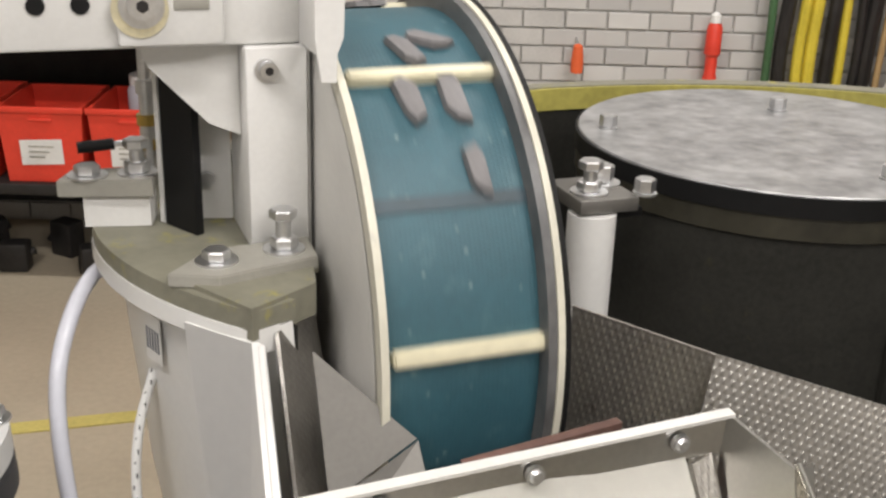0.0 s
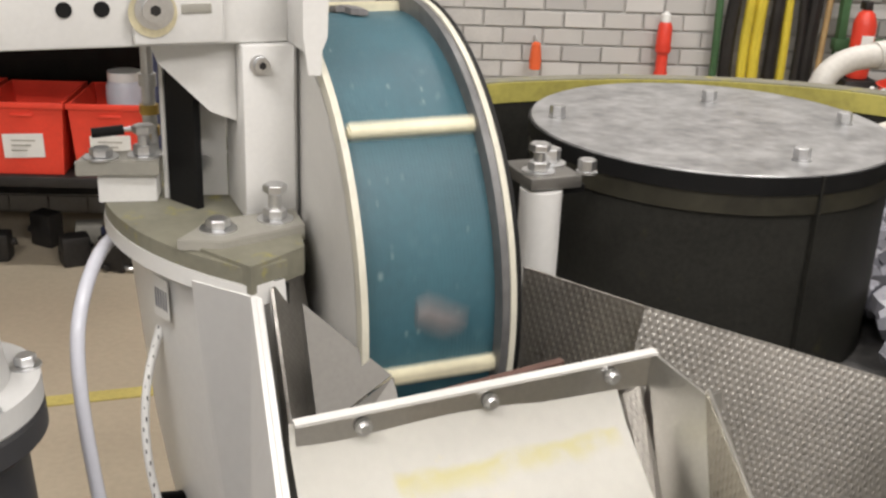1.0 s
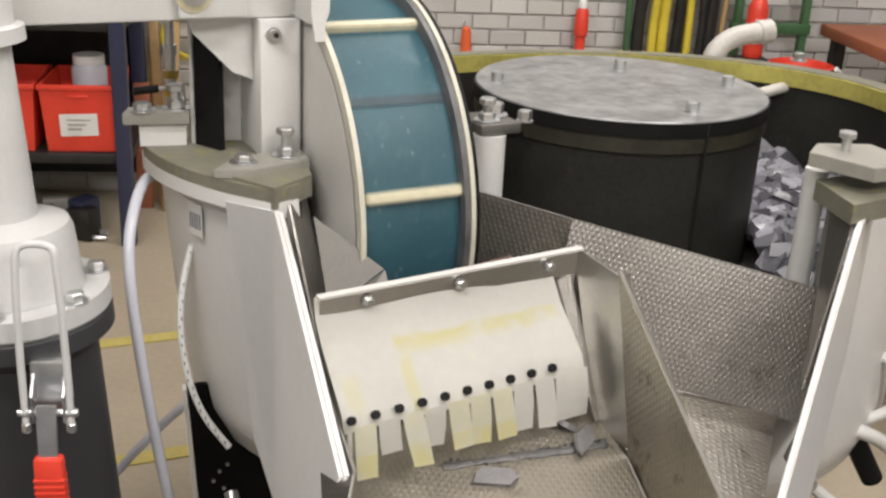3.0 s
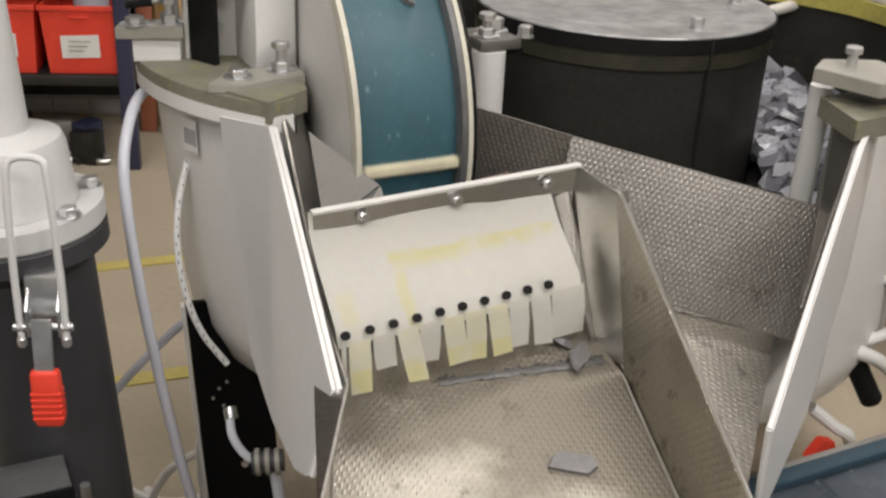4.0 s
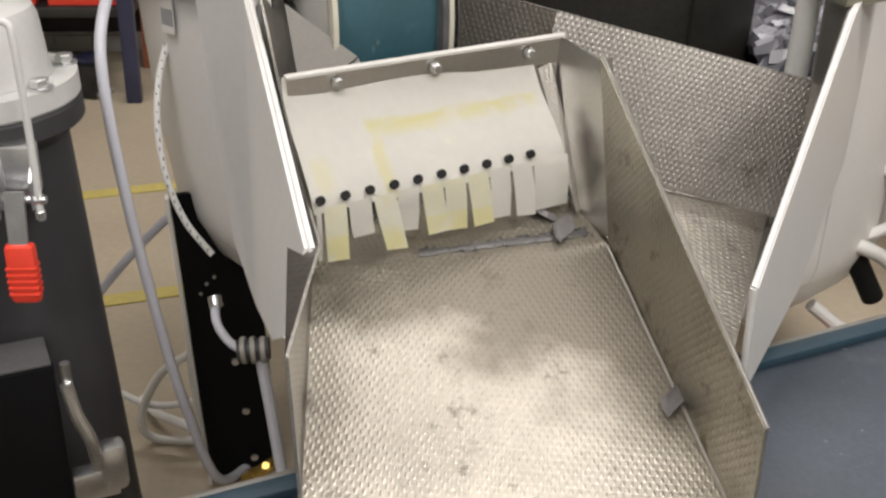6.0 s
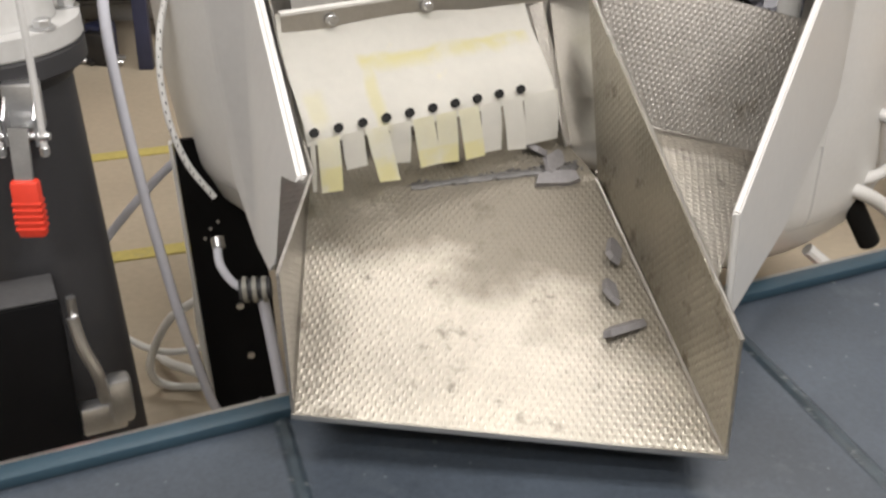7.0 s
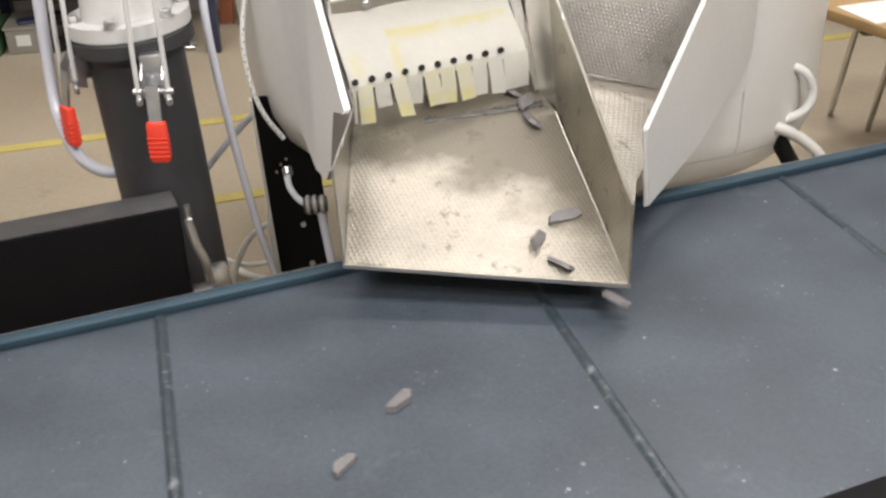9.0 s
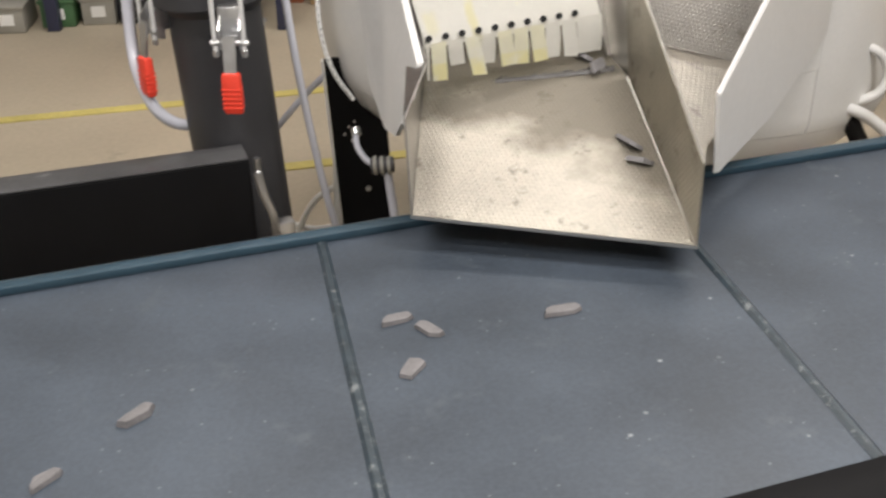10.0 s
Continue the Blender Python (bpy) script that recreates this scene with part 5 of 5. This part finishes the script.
    for s in (-1, 1):
        part("handle", tube([(s * 0.098, -0.04, 0.10), (s * 0.125, -0.02, 0.08), (s * 0.125, 0.02, 0.06), (s * 0.098, 0.04, 0.09)], 0.008, 8), PAPER, b)
        part("trestle", box(s * 0.07 - 0.015, -0.05, -0.485, s * 0.07 + 0.015, 0.05, -0.001), DARK, b)
    single("white_drum", revolve([(0.075, 0.0), (0.08, 0.02), (0.08, 0.28), (0.07, 0.30), (0.02, 0.305)], 28), PAPER, "pale round drum beside the wall", "drum", pose(0.26, 3.60, 0.53 - 0.53))
    st = thing("lab_table", "wooden table with steel legs beside the machine", "table")
    part("top", box(0.0, 0.0, 0.392, 0.95, 0.5, 0.42, 0.003), WOOD, st, "", pose(0.97, 2.16, 0, 0, 0, -66))
    for (x, y), (tx, ty) in (((1.20, 2.37), (1.14, 2.13)), ((1.26, 2.24), (1.20, 2.02)), ((1.62, 1.42), (1.55, 1.50)), ((1.80, 1.62), (1.66, 1.62))):
        part("leg", rod((x, y, 0.0), (tx, ty, 0.392), 0.009, 12), STEEL, st)
    lp = thing("laptop", "dark open laptop on papers on the table", "laptop", pose(1.32, 1.98, 0.4215, 0, 0, -30))
    part("keyboard", box(-0.09, -0.07, 0.002, 0.09, 0.06, 0.012, 0.002), DARK, lp)
    part("screen", box(-0.09, 0.0, 0.0, 0.09, 0.008, 0.12, 0.002), BLACK_BOX, lp, "", pose(0, 0.062, 0.012, -15, 0, 0))
    single("paper_sheet", box(-0.10, -0.08, 0, 0.10, 0.08, 0.0012), PAPER, "white paper sheets on the table", "paper", pose(1.16, 2.02, 0.4205, 0, 0, 15))


wall_goods()


def floor_lines():
    for x0, y0, x1, y1 in ((-4.0, 1.66, 3.9, 3.70), (-4.0, 1.10, -0.2, 2.07)):
        d = Vector((x1 - x0, y1 - y0, 0)).normalized()
        n = Vector((-d.y, d.x, 0)) * 0.022
        y1c = min(y1, 3.6)
        a, b = Vector((x0, y0, 0.0035)), Vector((x1 if y1 == y1c else x0 + (x1 - x0) * (y1c - y0) / (y1 - y0), y1c, 0.0035))
        single("floor_line", sheet([a - n, b - n, b + n, a + n], 0.003), LINE_YELLOW, "worn yellow marking line on the floor", "floor marking", None, "floor lines")


floor_lines()

# a fixture, also added, at each of these lamps
for lx, ly, _ in LAMPS:
    f = thing("unseen_ceiling_light", "white ceiling light with bright tubes, added unseen", "ceiling light", pose(lx, ly, 0), "ceiling lights")
    part("housing", box(-0.7, -0.10, 2.962, 0.7, 0.10, 2.999, 0.004), CEIL, f)
    for dy in (-0.05, 0.05):
        part("tube", rod((-0.65, dy, 2.950), (0.65, dy, 2.950), 0.012, 12), GLOW, f, "glowing tube")


# ---- brick courses of the back wall ----
def bricks():
    bw, bh, gap = 0.118, 0.046, 0.007
    me = finish(box(-bw / 2, -0.006, -bh / 2, bw / 2, 0.006, bh / 2, 0.002), "brick", BRICK_VAR, False)
    wall = bpy.data.objects["wall_north"]
    count = 0
    rest = bmesh.new()
    for r in range(40):
        z = 0.035 + r * (bh + gap)
        for c in range(-34, 35):
            x = c * (bw + gap) + (0.5 * (bw + gap) if r % 2 else 0)
            near = 0.25 < x < 1.9 and 0.38 < z < 0.98 or -0.72 < x < -0.35 and 0.4 < z < 0.95
            if near and count < 300:
                ob = new("brick", me)
                ob.parent = wall
                ob.matrix_basis = Matrix.Translation((x, 3.716 + 0.002 * math.sin(c * 7.1 + r * 3.3), z))
                count += 1
            else:
                m = Matrix.LocRotScale((x, 3.716, z), None, (bw, 0.012, bh))
                bmesh.ops.create_cube(rest, size=1, matrix=m) if -2.6 < x < 3.4 and z < 1.7 else None
    ob = new("far_bricks", finish(rest, "far_bricks", BRICK, False))
    ob.parent = wall
    ob["kind"] = "stuff"


def brick_material():
    m = mat("white_washed_brick_each", (0.52, 0.51, 0.49), 0.8, 0, 0.1, 9, 120, 0.2)
    nt = m.node_tree
    i = nt.nodes.new("ShaderNodeObjectInfo")
    col = ramp(nt, i.outputs["Random"], [(0.0, (0.44, 0.43, 0.42)), (0.5, (0.52, 0.51, 0.49)), (1.0, (0.60, 0.59, 0.57))])
    nt.links.new(col, nt.nodes["Principled BSDF"].inputs["Base Color"])
    return m


BRICK_VAR = brick_material()
bricks()


# ---- moving chips ----
def chip(k, label):
    ob = new("plastic_chip", CHIPS[k % len(CHIPS)])
    return tagged(ob, label, "chip", "moving chips")


FLOOR_TILT = math.degrees(math.atan((CO.z - EL.z) / (CO.y - EL.y)))


def chute_rows(slide, land, rest, turn):
    """Rests behind the strips, slides down the trough along (seconds, u, v), drops off its end and rides away on the belt."""
    lie = lambda u, v, a: pose(u, v, on_floor(u, v) + 0.0015, FLOOR_TILT, 0, a)
    t_in = slide[0][0]
    rows = [(0.0, lie(*rest, turn)), (t_in - 0.35, lie(*rest, turn))]
    for k, (t, u, v) in enumerate(slide):
        rows.append((t, lie(u, v, turn + 38 * math.sin(1.9 * k + turn))))
    if land:
        t_land, lu, lv, la = land
        t, u, v = slide[-1]
        rows.append(((t + t_land) / 2, pose((u + lu) / 2, v + (lv - v) * 0.6, 0.463, -20, 25, la + 30)))
        ride = lambda s: pose(max(BU0 + 0.03, lu - SPEED * (s - t_land)), lv, BZ + 0.0005, 0, 0, la)
        t = t_land
        while t < 9.8:
            rows.append((t, ride(t)))
            t += 0.5
        rows.append((10.0, ride(10.0)))
    return [(t, TURN @ m) for t, m in rows]


def motions():
    axis = TURN @ pose(WU0, WV, WZ)
    walk(wheel_ob, [(k * 0.25, axis @ pose(0, 0, 0, 118.3 * (k * 0.25 - 2.0), 0, 0)) for k in range(41)])
    for k, ob in enumerate(CLEATS):
        s0 = BU1 - (0.321 + LOOP / 16 * k) - SPEED * 9.0
        walk(ob, [(j * 0.1, TURN @ on_loop(s0 + SPEED * j * 0.1)) for j in range(101)])
    # chips that pass through the trough: the slide, where and when each lands on the belt, its rest behind the strips, its turn
    runs = [
        ([(2.9, 0.345, 0.965), (3.3, 0.349, 0.944), (3.6, 0.358, 0.911), (4.0, 0.387, 0.837), (4.4, 0.372, 0.800), (5.0, 0.37, 0.69), (5.3, 0.37, 0.60)], (5.48, 0.35, 0.30, 20), (0.345, 1.05), 5),
        ([(4.2, 0.474, 0.946), (4.6, 0.474, 0.899), (5.0, 0.469, 0.863), (5.2, 0.452, 0.841), (5.5, 0.468, 0.811), (5.6, 0.457, 0.789), (6.2, 0.452, 0.69), (6.8, 0.438, 0.575)], (6.98, 0.41, 0.30, 70), (0.462, 1.060), 45),
        ([(4.8, 0.462, 0.917), (5.0, 0.432, 0.879), (5.2, 0.417, 0.858), (5.5, 0.425, 0.776), (5.6, 0.402, 0.749), (6.2, 0.40, 0.60)], (6.38, 0.37, 0.29, 10), (0.41, 1.065), 100),
        ([(6.5, 0.466, 0.90), (6.8, 0.463, 0.838), (7.0, 0.460, 0.812), (7.5, 0.447, 0.761), (7.8, 0.377, 0.754), (8.0, 0.370, 0.721), (8.3, 0.413, 0.681), (8.75, 0.413, 0.631), (8.88, 0.41, 0.575)], (9.08, 0.405, 0.549, -65), (0.468, 1.085), 30),
        ([(6.5, 0.425, 0.89), (6.8, 0.410, 0.805), (7.0, 0.428, 0.768), (7.5, 0.430, 0.684), (7.8, 0.412, 0.652), (7.88, 0.412, 0.58)], (8.0, 0.364, 0.412, 35), (0.36, 1.075), 75),
        ([(6.5, 0.440, 0.86), (7.0, 0.415, 0.716), (7.5, 0.424, 0.659), (8.0, 0.427, 0.614), (8.12, 0.425, 0.57)], (8.27, 0.358, 0.492, 35), (0.43, 1.095), 150),
        ([(6.8, 0.462, 0.952), (7.0, 0.458, 0.936), (7.5, 0.407, 0.876), (8.0, 0.446, 0.837), (8.6, 0.430, 0.782), (9.0, 0.406, 0.710), (9.5, 0.415, 0.625), (9.72, 0.40, 0.58)], (9.86, 0.272, 0.534, -5), (0.32, 1.07), 15),
        ([(7.2, 0.468, 0.925), (7.5, 0.456, 0.885), (8.0, 0.430, 0.803), (8.6, 0.39, 0.74), (9.0, 0.350, 0.685), (9.08, 0.347, 0.61)], (9.18, 0.334, 0.587, 8), (0.39, 1.10), 20),
        ([(7.2, 0.466, 0.89), (7.5, 0.459, 0.843), (8.0, 0.443, 0.768), (8.6, 0.40, 0.69), (9.0, 0.358, 0.631), (9.05, 0.356, 0.60)], (9.16, 0.326, 0.476, 45), (0.29, 1.08), 130),
        ([(8.9, 0.462, 0.935), (9.0, 0.456, 0.918), (9.2, 0.441, 0.865), (9.5, 0.440, 0.842), (10.0, 0.432, 0.779)], None, (0.34, 1.10), 70),
        ([(9.2, 0.466, 0.91), (9.5, 0.454, 0.824), (10.0, 0.428, 0.734)], None, (0.26, 1.075), 110),
    ]
    for k, (slide, land, rest, turn) in enumerate(runs):
        ob = chip(k, "broken grey plastic chip sliding to the belt")
        walk(ob, chute_rows(slide, land, rest, turn))
    # chips carried over the wheel: when each would pass the level of the axle, its place across, its turn,
    # and the height in degrees from which it slips off the wet mesh
    over = ((0.575, 0.345, 20, 56), (0.60, 0.368, 60, 52), (0.46, 0.330, 10, 54), (0.46, 0.368, 0, 54), (0.34, 0.372, 5, 44), (0.875, 0.343, 10, 41), (0.885, 0.364, 0, 41), (1.08, 0.350, 15, 44), (1.26, 0.352, 70, 58), (1.77, 0.352, 10, 52), (1.80, 0.338, 30, 47), (2.66, 0.310, 30, 45), (3.96, 0.362, 10, 46), (4.39, 0.368, 0, 42))
    for k, (t0, u, tilt, slip) in enumerate(over):
        ob = chip(k + 3, "grey plastic chip riding on the blue screen")
        rows = []
        for j in range(101):
            t = j * 0.1
            a = -118.3 * (t - t0)
            if a < slip:
                a -= 480.0 * ((slip - a) / 118.3) ** 2
            a = min(200.0, max(-40.0, a))
            ra = radians(a)
            rows.append((t, TURN @ Matrix.Translation((u, WV - 0.263 * math.cos(ra), WZ + 0.263 * math.sin(ra))) @ pose(0, 0, 0, 90 - a, 0, 0) @ pose(0, 0, 0, 0, 0, 90 + tilt)))
        walk(ob, rows)


# grit and chips resting in the trough
def resting():
    rnd = random.Random(21)
    for u, v, a in ((0.470, 0.962, 40), (0.452, 1.000, 100), (0.478, 1.015, 10)):
        ob = new("plastic_chip", CHIPS[rnd.randrange(9)])
        ob.matrix_world = TURN @ pose(u, v, on_floor(u, v) + 0.001, FLOOR_TILT, 0, a)
        tagged(ob, "grey plastic chip resting behind the strips", "chip", "resting chips")
    ob = new("plastic_chip", CHIPS[2])
    ob.matrix_world = TURN @ pose(0.585, 0.985, 0.568, 10, 0, 15)
    tagged(ob, "pale grey chip lying in the side channel", "chip", "resting chips")
    bm = bmesh.new()
    ridge = [Vector((u, 0.949 + 0.24 * (0.48 - u), on_floor(u, 0.949 + 0.24 * (0.48 - u)))) for u in (0.300, 0.345, 0.395, 0.440, 0.490)]
    tube(ridge, 0.0055, 10, bm)
    for vert in bm.verts:
        base = on_floor(vert.co.x, vert.co.y)
        vert.co.z = base + 0.55 * (vert.co.z - base) + 0.0012 * noise.noise(vert.co * 90)
        vert.co.y += 0.003 * noise.noise(vert.co * 60 + Vector((3, 1, 7)))
    for k in range(170):
        u = 0.29 + 0.205 * rnd.random() ** 0.7
        v = 0.943 + 0.014 * rnd.random() + 0.24 * (0.48 - u)
        r = rnd.uniform(0.0010, 0.0026)
        bmesh.ops.create_icosphere(bm, subdivisions=1, radius=r, matrix=Matrix.LocRotScale((u, v, on_floor(u, v) + r * 0.3), Euler((rnd.random() * 3, rnd.random() * 3, 0)), (1.6, 1, 0.6)))
    single("grit", bm, GRIT, "line of dark wet grit at the apron foot", "grit", TURN, kind="stuff")


resting()
motions()
